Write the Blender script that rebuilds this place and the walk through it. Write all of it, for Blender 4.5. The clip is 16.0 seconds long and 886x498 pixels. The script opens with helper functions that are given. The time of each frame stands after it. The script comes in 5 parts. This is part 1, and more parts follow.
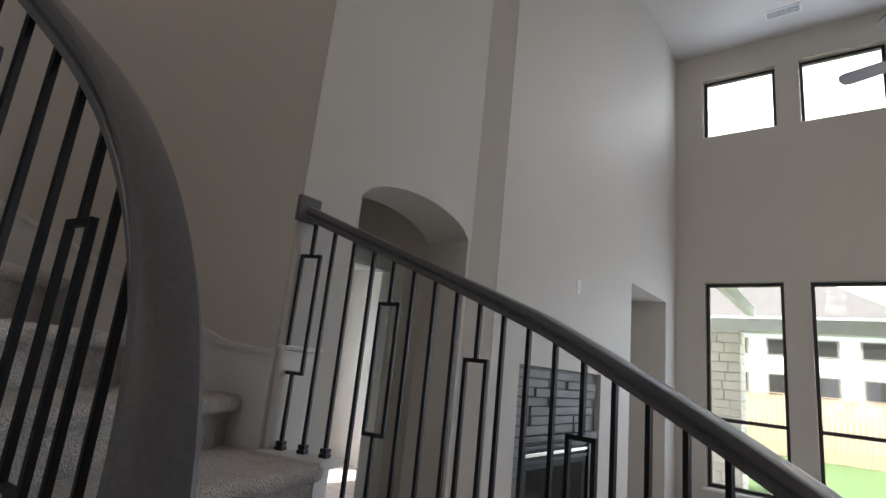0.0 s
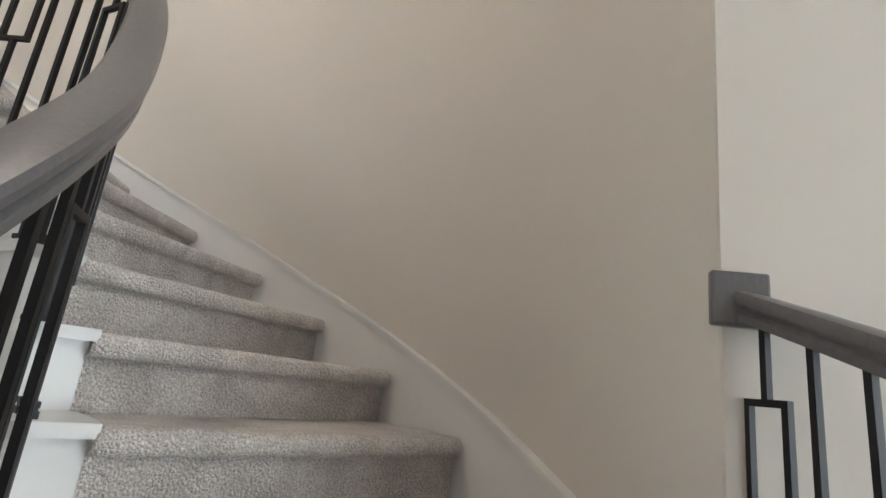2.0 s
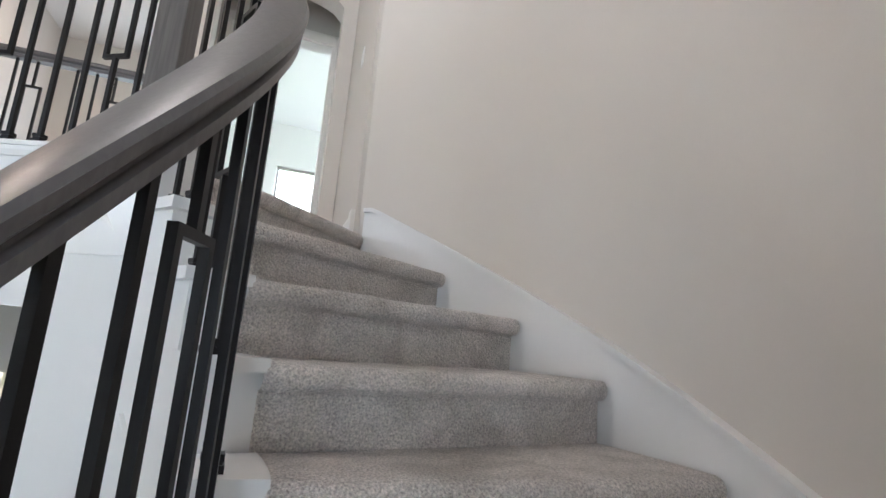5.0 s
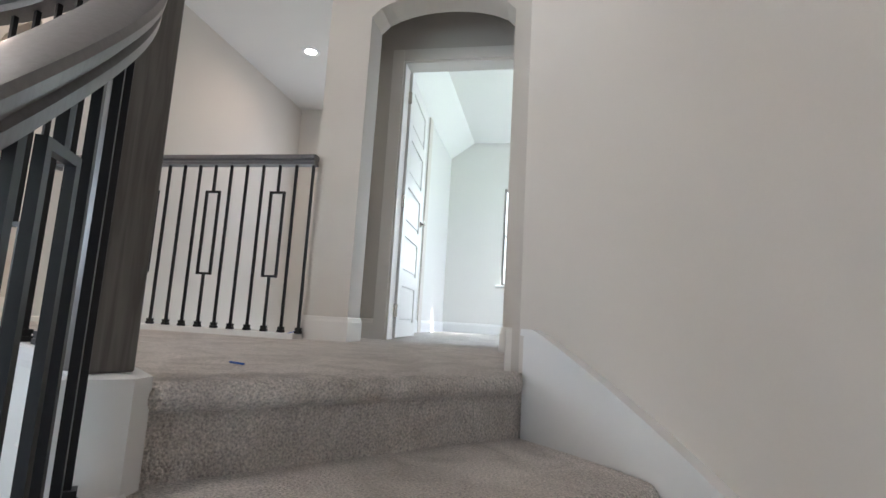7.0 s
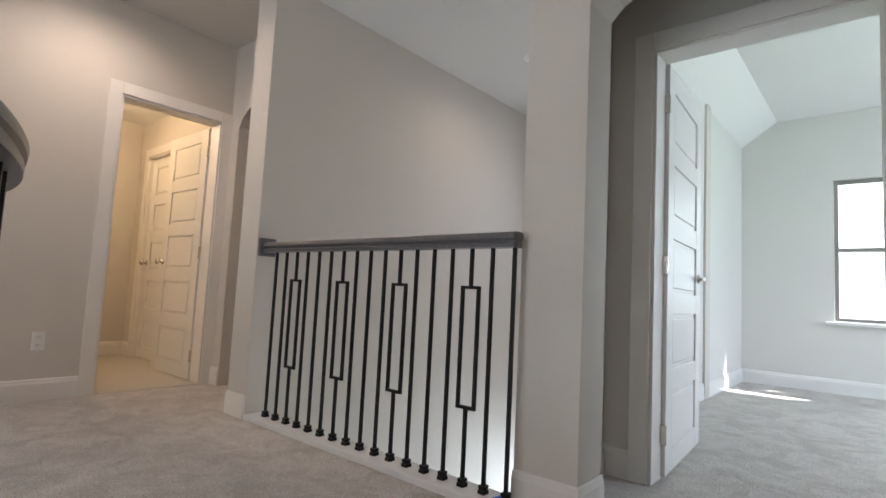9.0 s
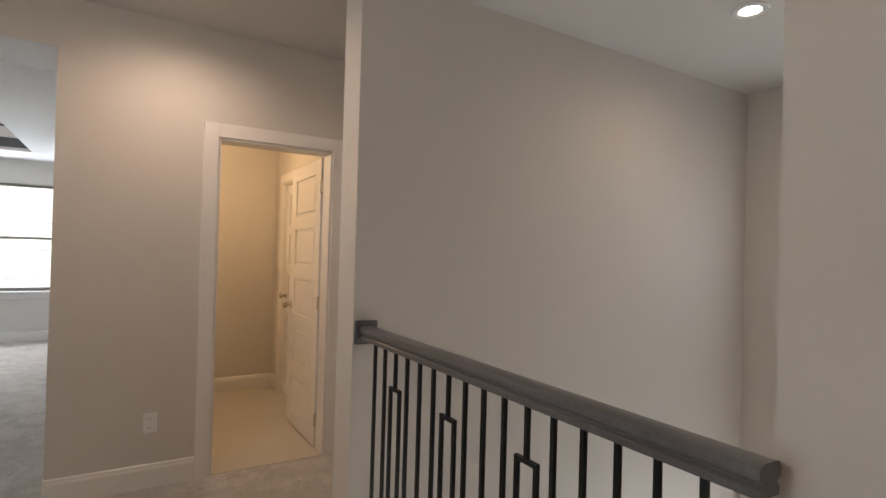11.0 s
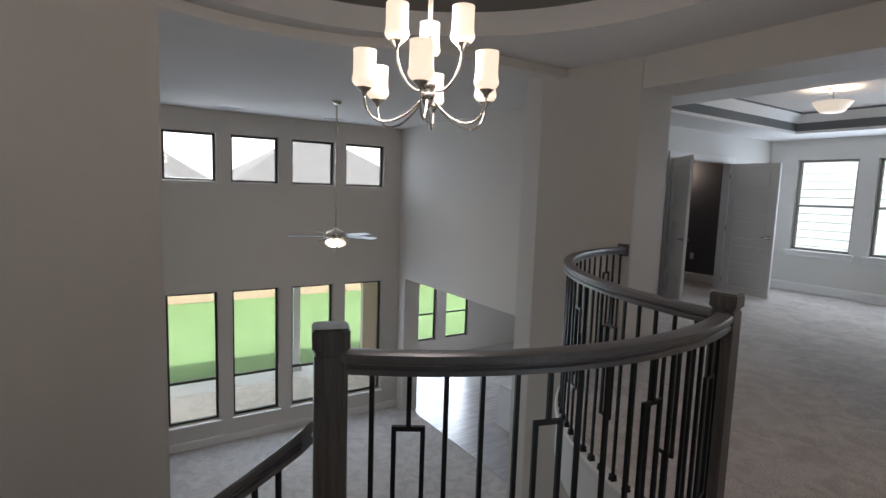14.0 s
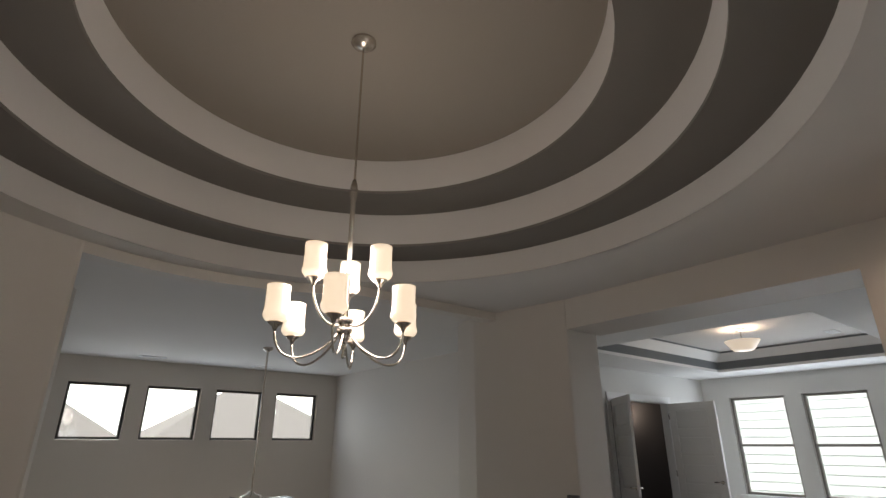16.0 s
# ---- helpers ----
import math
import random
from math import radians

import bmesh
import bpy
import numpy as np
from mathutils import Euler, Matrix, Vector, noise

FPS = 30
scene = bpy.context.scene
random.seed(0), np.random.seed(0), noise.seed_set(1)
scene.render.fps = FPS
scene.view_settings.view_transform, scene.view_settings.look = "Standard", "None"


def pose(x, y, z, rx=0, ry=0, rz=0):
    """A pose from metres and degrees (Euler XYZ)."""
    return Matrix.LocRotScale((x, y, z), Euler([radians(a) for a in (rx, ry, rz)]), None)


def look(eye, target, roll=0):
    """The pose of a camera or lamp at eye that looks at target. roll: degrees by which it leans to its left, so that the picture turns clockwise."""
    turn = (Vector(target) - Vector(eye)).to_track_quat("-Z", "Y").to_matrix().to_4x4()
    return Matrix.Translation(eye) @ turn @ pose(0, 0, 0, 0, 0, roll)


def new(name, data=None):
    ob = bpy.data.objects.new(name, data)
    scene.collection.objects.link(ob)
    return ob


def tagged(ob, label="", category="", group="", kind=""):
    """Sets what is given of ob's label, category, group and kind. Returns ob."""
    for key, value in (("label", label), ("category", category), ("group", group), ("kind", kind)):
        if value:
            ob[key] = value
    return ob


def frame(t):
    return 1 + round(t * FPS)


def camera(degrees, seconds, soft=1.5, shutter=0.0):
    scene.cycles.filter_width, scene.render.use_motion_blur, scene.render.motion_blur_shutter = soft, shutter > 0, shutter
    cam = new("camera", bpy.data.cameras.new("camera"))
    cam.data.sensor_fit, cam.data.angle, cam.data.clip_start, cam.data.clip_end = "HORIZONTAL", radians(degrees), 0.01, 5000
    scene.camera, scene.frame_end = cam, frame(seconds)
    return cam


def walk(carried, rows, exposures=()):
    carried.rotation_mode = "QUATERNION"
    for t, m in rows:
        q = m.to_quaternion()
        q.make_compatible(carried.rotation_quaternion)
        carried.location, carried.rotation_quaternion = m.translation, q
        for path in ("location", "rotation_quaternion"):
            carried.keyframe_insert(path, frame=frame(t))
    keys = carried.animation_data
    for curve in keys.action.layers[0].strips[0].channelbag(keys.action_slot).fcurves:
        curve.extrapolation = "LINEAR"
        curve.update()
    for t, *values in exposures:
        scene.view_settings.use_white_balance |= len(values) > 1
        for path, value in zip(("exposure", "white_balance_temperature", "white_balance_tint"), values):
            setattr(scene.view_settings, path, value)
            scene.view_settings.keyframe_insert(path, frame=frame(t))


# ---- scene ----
cam = camera(80.8, 16.0)
PATH = [
    (0, (0.978, 0.647, 1.449), (-0.241, 2.17, 1.889), 6.0),
    (0.5, (0.819, 0.95, 1.462), (-0.723, 2.103, 2.001), 6.2),
    (1, (0.791, 1.256, 1.45), (-0.97, 1.985, 2.056), 6.8),
    (1.5, (0.571, 1.421, 1.635), (-1.338, 1.663, 2.18), 6.9),
    (2, (0.288, 1.473, 1.797), (-1.629, 1.213, 2.304), 6.7),
    (2.5, (0.082, 1.526, 2.003), (-1.732, 0.781, 2.395), 6.1),
    (3, (-0.181, 1.415, 2.13), (-1.746, 0.225, 2.499), 5.9),
    (3.5, (-0.405, 1.329, 2.218), (-1.692, -0.162, 2.561), 5.1),
    (4, (-0.588, 1.266, 2.368), (-1.6, -0.423, 2.719), 5.2),
    (4.2, (-0.665, 1.195, 2.413), (-1.575, -0.53, 2.774), 5.1),
    (6.3, (-1.311, 0.483, 3.061), (-1.314, -1.488, 3.401), 3.6),
    (6.5, (-1.34, 0.376, 3.121), (-1.212, -1.591, 3.459), 3.3),
    (7, (-1.401, 0.111, 3.289), (-1.02, -1.833, 3.564), 3.4),
    (7.5, (-1.414, -0.117, 3.447), (-0.728, -1.981, 3.677), 3.5),
    (8, (-1.359, -0.41, 3.606), (-0.437, -2.174, 3.813), 3.3),
    (8.5, (-1.308, -0.635, 3.749), (-0.194, -2.286, 3.93), 2.9),
    (8.7, (-1.253, -0.732, 3.822), (-0.049, -2.32, 3.998), 2.9),
    (10.8, (-0.693, -1.566, 4.526), (0.9, -2.775, 4.568), 1.8),
    (11, (-0.574, -1.634, 4.541), (1.137, -2.67, 4.56), 1.6),
    (11.5, (-0.385, -1.836, 4.624), (1.486, -2.541, 4.598), 1.8),
    (12, (-0.344, -1.993, 4.627), (1.647, -2.152, 4.544), 1.5),
    (12.5, (-0.537, -2.028, 4.63), (1.409, -1.583, 4.502), 1.4),
    (13, (-0.799, -2.1, 4.632), (0.954, -1.149, 4.475), 1.6),
    (13.5, (-0.972, -2.117, 4.639), (0.469, -0.743, 4.451), 1.7),
    (14, (-1.075, -2.128, 4.644), (-0.009, -0.45, 4.423), 1.9),
    (14.5, (-1.066, -2.128, 4.65), (-0.244, -0.312, 4.486), 2.2),
    (15, (-1.056, -2.15, 4.649), (-0.216, -0.354, 4.915), 2.5),
    (15.5, (-1.004, -2.084, 4.667), (0.033, -0.495, 5.299), 1.1),
    (16, (-0.91, -2.07, 4.608), (0.247, -0.598, 5.312), 0.0),
]
EXPO = [(0.0, 1.5, 6350, 17), (0.5, 1.95, 6850, 13), (1.0, 2.45, 6800, 12), (1.5, 2.95, 6600, 13), (2.5, 3.05, 6350, 13), (4.2, 2.9, 5950, 14), (6.3, 2.75, 5950, 14), (7.2, 2.5, 5950, 13), (8.0, 2.35, 5950, 13), (8.7, 2.2, 5950, 13), (10.8, 1.9, 6750, 17), (11.5, 1.55, 6250, 14), (12.0, 1.35, 6250, 14), (12.5, 1.35, 6450, 15), (13.5, 1.3, 5800, 15), (14.0, 1.15, 6100, 16), (14.5, 1.25, 6300, 16), (15.5, 1.05, 6800, 16), (16.0, 1.0, 6600, 15)]
CHAND_W, FAN_W, CAN_W, GAME_W, CLOSET_W = 14, 5, 11, 3, 5.5
FOYER_W, FOYER2_W, BED_W, STUDY_W, KITCHEN_W = 11, 2, 16, 6, 18
LOW_W, HIGH_W, GAMEWIN_W, NOOK_W = 20, 9, 22, 32
walk(cam, [(t, look(eye, target, roll)) for t, eye, target, roll in PATH], EXPO)

# ---------------------------------------------------------------- light
world = bpy.data.worlds.new("sky_world")
scene.world = world
world.use_nodes = True
wn = world.node_tree
sky = wn.nodes.new("ShaderNodeTexSky")
sky.sky_type = "NISHITA"
sky.sun_disc = False
sky.dust_density = 7.0
sky.air_density = 0.9
sky.sun_elevation = radians(53.8)
sky.sun_rotation = radians(228.8)
wn.links.new(sky.outputs[0], wn.nodes["Background"].inputs[0])
wn.nodes["Background"].inputs[1].default_value = 0.15
sun = new("sun", bpy.data.lights.new("sun", "SUN"))
sun.data.energy, sun.data.angle, sun.data.color = 4.5, radians(0.5), (1.0, 0.95, 0.87)
sun.matrix_world = look((-8, -7, 14.5), (0, 0, 0))


def bulb(name, at, watts, colour, radius):
    ob = new(name, bpy.data.lights.new(name, "POINT"))
    ob.data.energy, ob.data.color, ob.data.shadow_soft_size = watts, colour, radius
    ob.location = at
    return ob


def down_light(name, at, watts, colour, cone=130):
    ob = new(name, bpy.data.lights.new(name, "SPOT"))
    ob.data.energy, ob.data.color, ob.data.shadow_soft_size = watts, colour, 0.06
    ob.data.spot_size, ob.data.spot_blend = radians(cone), 0.8
    ob.location = at
    return ob


WARM = (1.0, 0.78, 0.55)
L = 3.145          # landing height
H = 0.188          # riser
CEIL = 5.87        # upper ceiling
TL, DT = 226.48, 11.03   # landing nosing angle, angle per tread

# ---------------------------------------------------------------- materials


def material(name, colour, rough=0.6, metal=0.0, spread=0.06, grain=40.0, bump=0.15, depth=0.002, stain=0.05, coarse=1.5, spec=0.5, detail=4.0):
    m = bpy.data.materials.new(name)
    m.use_nodes = True
    nt = m.node_tree
    b = nt.nodes["Principled BSDF"]
    b.inputs["Roughness"].default_value, b.inputs["Metallic"].default_value = rough, metal
    b.inputs["Specular IOR Level"].default_value = spec
    co = nt.nodes.new("ShaderNodeTexCoord")
    fine = nt.nodes.new("ShaderNodeTexNoise")
    fine.inputs["Scale"].default_value, fine.inputs["Detail"].default_value = grain, detail
    wide = nt.nodes.new("ShaderNodeTexNoise")
    wide.inputs["Scale"].default_value, wide.inputs["Detail"].default_value = coarse, 3.0
    for n in (fine, wide):
        nt.links.new(co.outputs["Object"], n.inputs["Vector"])
    add = nt.nodes.new("ShaderNodeMath")
    add.operation = "MULTIPLY_ADD"
    add.inputs[1].default_value = spread
    nt.links.new(fine.outputs[0], add.inputs[0])
    add2 = nt.nodes.new("ShaderNodeMath")
    add2.operation = "MULTIPLY_ADD"
    add2.inputs[1].default_value = stain
    add2.inputs[2].default_value = 1.0 - spread / 2 - stain / 2
    nt.links.new(wide.outputs[0], add2.inputs[0])
    nt.links.new(add2.outputs[0], add.inputs[2])
    mix = nt.nodes.new("ShaderNodeVectorMath")
    mix.operation = "SCALE"
    mix.inputs[0].default_value = colour
    nt.links.new(add.outputs[0], mix.inputs["Scale"])
    nt.links.new(mix.outputs[0], b.inputs["Base Color"])
    if bump:
        bp = nt.nodes.new("ShaderNodeBump")
        bp.inputs["Strength"].default_value, bp.inputs["Distance"].default_value = bump, depth
        nt.links.new(fine.outputs[0], bp.inputs["Height"])
        nt.links.new(bp.outputs[0], b.inputs["Normal"])
    return m


def carpet_material(name, colour):
    m = bpy.data.materials.new(name)
    m.use_nodes = True
    nt = m.node_tree
    b = nt.nodes["Principled BSDF"]
    b.inputs["Roughness"].default_value, b.inputs["Specular IOR Level"].default_value = 0.95, 0.1
    b.inputs["Sheen Weight"].default_value = 0.25
    co = nt.nodes.new("ShaderNodeTexCoord")
    tuft = nt.nodes.new("ShaderNodeTexNoise")
    tuft.inputs["Scale"].default_value, tuft.inputs["Detail"].default_value = 190.0, 3.0
    tuft.inputs["Roughness"].default_value = 0.65
    curl = nt.nodes.new("ShaderNodeTexVoronoi")
    curl.inputs["Scale"].default_value = 130.0
    swirl = nt.nodes.new("ShaderNodeTexNoise")
    swirl.inputs["Scale"].default_value, swirl.inputs["Detail"].default_value = 5.0, 5.0
    swirl.inputs["Distortion"].default_value = 1.2
    for n in (tuft, curl, swirl):
        nt.links.new(co.outputs["Object"], n.inputs["Vector"])
    ramp = nt.nodes.new("ShaderNodeValToRGB")
    r = ramp.color_ramp
    r.elements[0].position, r.elements[0].color = 0.30, (*[c * 0.56 for c in colour], 1)
    r.elements[1].position, r.elements[1].color = 0.68, (*[min(c * 1.3, 1) for c in colour], 1)
    nt.links.new(tuft.outputs[0], ramp.inputs[0])
    ramp2 = nt.nodes.new("ShaderNodeValToRGB")
    ramp2.color_ramp.elements[0].position, ramp2.color_ramp.elements[0].color = 0.36, (0.84, 0.83, 0.82, 1)
    ramp2.color_ramp.elements[1].position, ramp2.color_ramp.elements[1].color = 0.6, (1.06, 1.06, 1.06, 1)
    nt.links.new(swirl.outputs[0], ramp2.inputs[0])
    mul = nt.nodes.new("ShaderNodeMix")
    mul.data_type, mul.blend_type = "RGBA", "MULTIPLY"
    mul.inputs["Factor"].default_value = 1.0
    nt.links.new(ramp.outputs[0], mul.inputs["A"])
    nt.links.new(ramp2.outputs[0], mul.inputs["B"])
    nt.links.new(mul.outputs["Result"], b.inputs["Base Color"])
    mx = nt.nodes.new("ShaderNodeMath")
    mx.operation = "SUBTRACT"
    nt.links.new(tuft.outputs[0], mx.inputs[0])
    nt.links.new(curl.outputs[0], mx.inputs[1])
    bp = nt.nodes.new("ShaderNodeBump")
    bp.inputs["Strength"].default_value, bp.inputs["Distance"].default_value = 0.85, 0.009
    nt.links.new(mx.outputs[0], bp.inputs["Height"])
    nt.links.new(bp.outputs[0], b.inputs["Normal"])
    return m


def wood_material(name, dark, light, rough=0.35, scale=(40, 40, 3), coat=0.2):
    m = bpy.data.materials.new(name)
    m.use_nodes = True
    nt = m.node_tree
    b = nt.nodes["Principled BSDF"]
    b.inputs["Roughness"].default_value = rough
    b.inputs["Coat Weight"].default_value = coat
    b.inputs["Coat Roughness"].default_value = 0.3
    co = nt.nodes.new("ShaderNodeTexCoord")
    mp = nt.nodes.new("ShaderNodeMapping")
    mp.inputs["Scale"].default_value = scale
    n1 = nt.nodes.new("ShaderNodeTexNoise")
    n1.inputs["Scale"].default_value, n1.inputs["Detail"].default_value, n1.inputs["Distortion"].default_value = 1.0, 6.0, 0.6
    nt.links.new(co.outputs["Object"], mp.inputs[0])
    nt.links.new(mp.outputs[0], n1.inputs["Vector"])
    ramp = nt.nodes.new("ShaderNodeValToRGB")
    ramp.color_ramp.elements[0].position, ramp.color_ramp.elements[0].color = 0.35, (*dark, 1)
    ramp.color_ramp.elements[1].position, ramp.color_ramp.elements[1].color = 0.65, (*light, 1)
    nt.links.new(n1.outputs[0], ramp.inputs[0])
    nt.links.new(ramp.outputs[0], b.inputs["Base Color"])
    bp = nt.nodes.new("ShaderNodeBump")
    bp.inputs["Strength"].default_value, bp.inputs["Distance"].default_value = 0.2, 0.001
    nt.links.new(n1.outputs[0], bp.inputs["Height"])
    nt.links.new(bp.outputs[0], b.inputs["Normal"])
    return m


def glow(name, colour, strength, base=(0.9, 0.88, 0.84)):
    m = bpy.data.materials.new(name)
    m.use_nodes = True
    nt = m.node_tree
    b = nt.nodes["Principled BSDF"]
    b.inputs["Base Color"].default_value = (*base, 1)
    b.inputs["Roughness"].default_value = 0.35
    b.inputs["Emission Color"].default_value = (*colour, 1)
    b.inputs["Emission Strength"].default_value = strength
    return m


def glass_material():
    m = bpy.data.materials.new("window_glass")
    m.use_nodes = True
    nt = m.node_tree
    for n in list(nt.nodes):
        nt.nodes.remove(n)
    out = nt.nodes.new("ShaderNodeOutputMaterial")
    mix = nt.nodes.new("ShaderNodeMixShader")
    fr = nt.nodes.new("ShaderNodeFresnel")
    fr.inputs[0].default_value = 1.3
    tr = nt.nodes.new("ShaderNodeBsdfTransparent")
    tr.inputs[0].default_value = (0.93, 0.96, 0.95, 1)
    gl = nt.nodes.new("ShaderNodeBsdfGlossy")
    gl.inputs["Roughness"].default_value = 0.02
    nt.links.new(fr.outputs[0], mix.inputs[0])
    nt.links.new(tr.outputs[0], mix.inputs[1])
    nt.links.new(gl.outputs[0], mix.inputs[2])
    nt.links.new(mix.outputs[0], out.inputs[0])
    return m


PAINT = material("greige_wall_paint", (0.60, 0.557, 0.503), 0.62, spread=0.03, grain=160, bump=0.12, depth=0.0015, stain=0.05, coarse=1.2, spec=0.35)
PAINT_GAME = material("pale_wall_paint", (0.66, 0.65, 0.62), 0.6, spread=0.03, grain=160, bump=0.12, depth=0.0015, spec=0.35)
CEILP = material("ceiling_paint", (0.62, 0.59, 0.555), 0.8, spread=0.03, grain=120, bump=0.25, depth=0.002, spec=0.2)
CEILW = material("white_ceiling_paint", (0.78, 0.77, 0.75), 0.8, spread=0.03, grain=120, bump=0.25, depth=0.002, spec=0.2)
RING_DARK = material("taupe_ring_paint", (0.165, 0.15, 0.13), 0.7, spread=0.03, grain=120, bump=0.2, spec=0.2)
RING_DISC = material("brown_dome_paint", (0.27, 0.236, 0.198), 0.7, spread=0.03, grain=120, bump=0.2, spec=0.2)
TRAY_DARK = material("slate_tray_paint", (0.16, 0.17, 0.175), 0.7, spread=0.03, grain=120, bump=0.1, spec=0.2)
TRIM = material("white_trim_paint", (0.73, 0.725, 0.71), 0.32, spread=0.02, grain=60, bump=0.04, depth=0.001, stain=0.03, spec=0.5)
TRIM_WALL = material("cream_trim_paint", (0.75, 0.715, 0.67), 0.35, spread=0.02, grain=60, bump=0.04, depth=0.001, stain=0.03, spec=0.5)
CARPET = carpet_material("grey_frieze_carpet", (0.67, 0.62, 0.575))
RAILW = wood_material("grey_stained_oak", (0.098, 0.093, 0.094), (0.120, 0.114, 0.115), 0.36, (120, 120, 26), 0.15)
POSTW = wood_material("grey_stained_post_oak", (0.065, 0.058, 0.052), (0.12, 0.108, 0.098), 0.4, (60, 60, 4))
IRON = material("satin_black_iron", (0.018, 0.017, 0.017), 0.42, 0.6, spread=0.1, grain=90, bump=0.05)
NICKEL = material("brushed_nickel", (0.62, 0.57, 0.50), 0.24, 1.0, spread=0.05, grain=200, bump=0.03)
FRAME = material("bronze_window_frame", (0.035, 0.033, 0.032), 0.45, 0.2, spread=0.05)
FRAMEW = material("taupe_window_frame", (0.26, 0.24, 0.22), 0.45, spread=0.03)
GLASS = glass_material()
PLATE = material("white_plastic", (0.74, 0.73, 0.71), 0.35, spread=0.01, bump=0.0)
HOLE = material("dark_slot", (0.02, 0.02, 0.02), 0.7, bump=0.0)
DOORP = material("white_door_paint", (0.74, 0.72, 0.69), 0.34, spread=0.02, grain=50, bump=0.03, depth=0.001)
STONE = material("grey_stacked_tile", (0.18, 0.178, 0.175), 0.6, spread=0.35, grain=14, bump=0.5, depth=0.006, stain=0.3, coarse=4)
DARKROOM = material("charcoal_wall_paint", (0.082, 0.082, 0.092), 0.7, spread=0.03, grain=150)
TILE = material("beige_floor_tile", (0.52, 0.47, 0.40), 0.3, spread=0.08, grain=9, bump=0.05, stain=0.1)
PLANK = wood_material("pale_wood_floor", (0.36, 0.34, 0.33), (0.48, 0.46, 0.45), 0.22, (2, 14, 14), 0.3)
CABINET = material("white_cabinet_paint", (0.76, 0.74, 0.71), 0.35, spread=0.02)
QUARTZ = material("pale_quartz", (0.74, 0.72, 0.70), 0.15, spread=0.06, grain=12, bump=0.0)
SHADE = glow("frosted_glass_shade", (1.0, 0.80, 0.55), 0.42)
SHADE_FAN = glow("fan_light_glass", (1.0, 0.84, 0.64), 0.5)
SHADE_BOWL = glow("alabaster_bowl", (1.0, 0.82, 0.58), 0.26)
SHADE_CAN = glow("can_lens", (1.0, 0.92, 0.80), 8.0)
SHADE_SCONCE = glow("sconce_glass", (1.0, 0.72, 0.42), 0.5)
GRASS = material("lawn_grass", (0.115, 0.185, 0.075), 0.9, spread=0.6, grain=60, bump=0.8, depth=0.03, stain=0.35, coarse=0.6, spec=0.2)
CONCRETE = material("patio_concrete", (0.46, 0.45, 0.43), 0.85, spread=0.12, grain=25, bump=0.2, stain=0.12)
CEDAR = wood_material("cedar_fence_board", (0.34, 0.25, 0.17), (0.52, 0.40, 0.29), 0.8, (14, 14, 1.5), 0.0)
BRICK = material("brown_brick", (0.27, 0.20, 0.155), 0.85, spread=0.3, grain=12, bump=0.4, stain=0.3, coarse=6)
LIMESTONE = material("white_limestone", (0.74, 0.72, 0.69), 0.85, spread=0.25, grain=8, bump=0.5, depth=0.01, stain=0.25, coarse=3)
SIDING = material("pale_siding", (0.72, 0.74, 0.75), 0.7, spread=0.04)
# copy of the pale siding with shade put into its colour, for the gable
SIDING_DIMMED = material("siding_dimmed_in_colour", (0.45, 0.49, 0.51), 0.7, spread=0.04)
ROOF = material("grey_shingle_roof", (0.115, 0.11, 0.108), 0.9, spread=0.35, grain=30, bump=0.4, stain=0.2)
TAPE = material("blue_painters_tape", (0.02, 0.12, 0.5), 0.6, bump=0.0)
RUBBER = material("dark_litter_scrap", (0.05, 0.06, 0.10), 0.6, bump=0.0)

# ---------------------------------------------------------------- builders


def part(name, bm, mat, parent=None, label="", smooth=False):
    me = bpy.data.meshes.new(name)
    bmesh.ops.recalc_face_normals(bm, faces=bm.faces)
    bm.to_mesh(me)
    bm.free()
    me.materials.append(mat)
    if smooth:
        for p in me.polygons:
            p.use_smooth = True
    ob = new(name, me)
    if parent is not None:
        ob.parent = parent
    if label:
        ob["label"] = label
    return ob


def shared(name, me, parent, m=None):
    ob = new(name, me)
    ob.parent = parent
    if m is not None:
        ob.matrix_local = m
    return ob


def soft_edges(ob, deg=35):
    for p in ob.data.polygons:
        p.use_smooth = True
    ob.data.set_sharp_from_angle(angle=radians(deg))
    return ob


def thing(name, at, label, category, group="", kind=""):
    ob = new(name)
    ob.location = at
    ob.empty_display_size = 0.1
    bpy.context.view_layer.update()
    return tagged(ob, label, category, group, kind)


def structure(name, bm, mat, label, category, smooth=False):
    return tagged(part(name, bm, mat, None, "", smooth), label, category, "", "structure")


def box(bm, x0, x1, y0, y1, z0, z1):
    v = [bm.verts.new((x, y, z)) for z in (z0, z1) for y in (y0, y1) for x in (x0, x1)]
    for f in ((0, 2, 3, 1), (4, 5, 7, 6), (0, 1, 5, 4), (2, 6, 7, 3), (0, 4, 6, 2), (1, 3, 7, 5)):
        bm.faces.new([v[i] for i in f])
    return v


def cube(x0, x1, y0, y1, z0, z1, bevel=0.0, seg=2):
    bm = bmesh.new()
    box(bm, min(x0, x1), max(x0, x1), min(y0, y1), max(y0, y1), min(z0, z1), max(z0, z1))
    if bevel:
        bmesh.ops.bevel(bm, geom=bm.edges[:], offset=bevel, segments=seg, affect="EDGES", profile=0.5)
    return bm


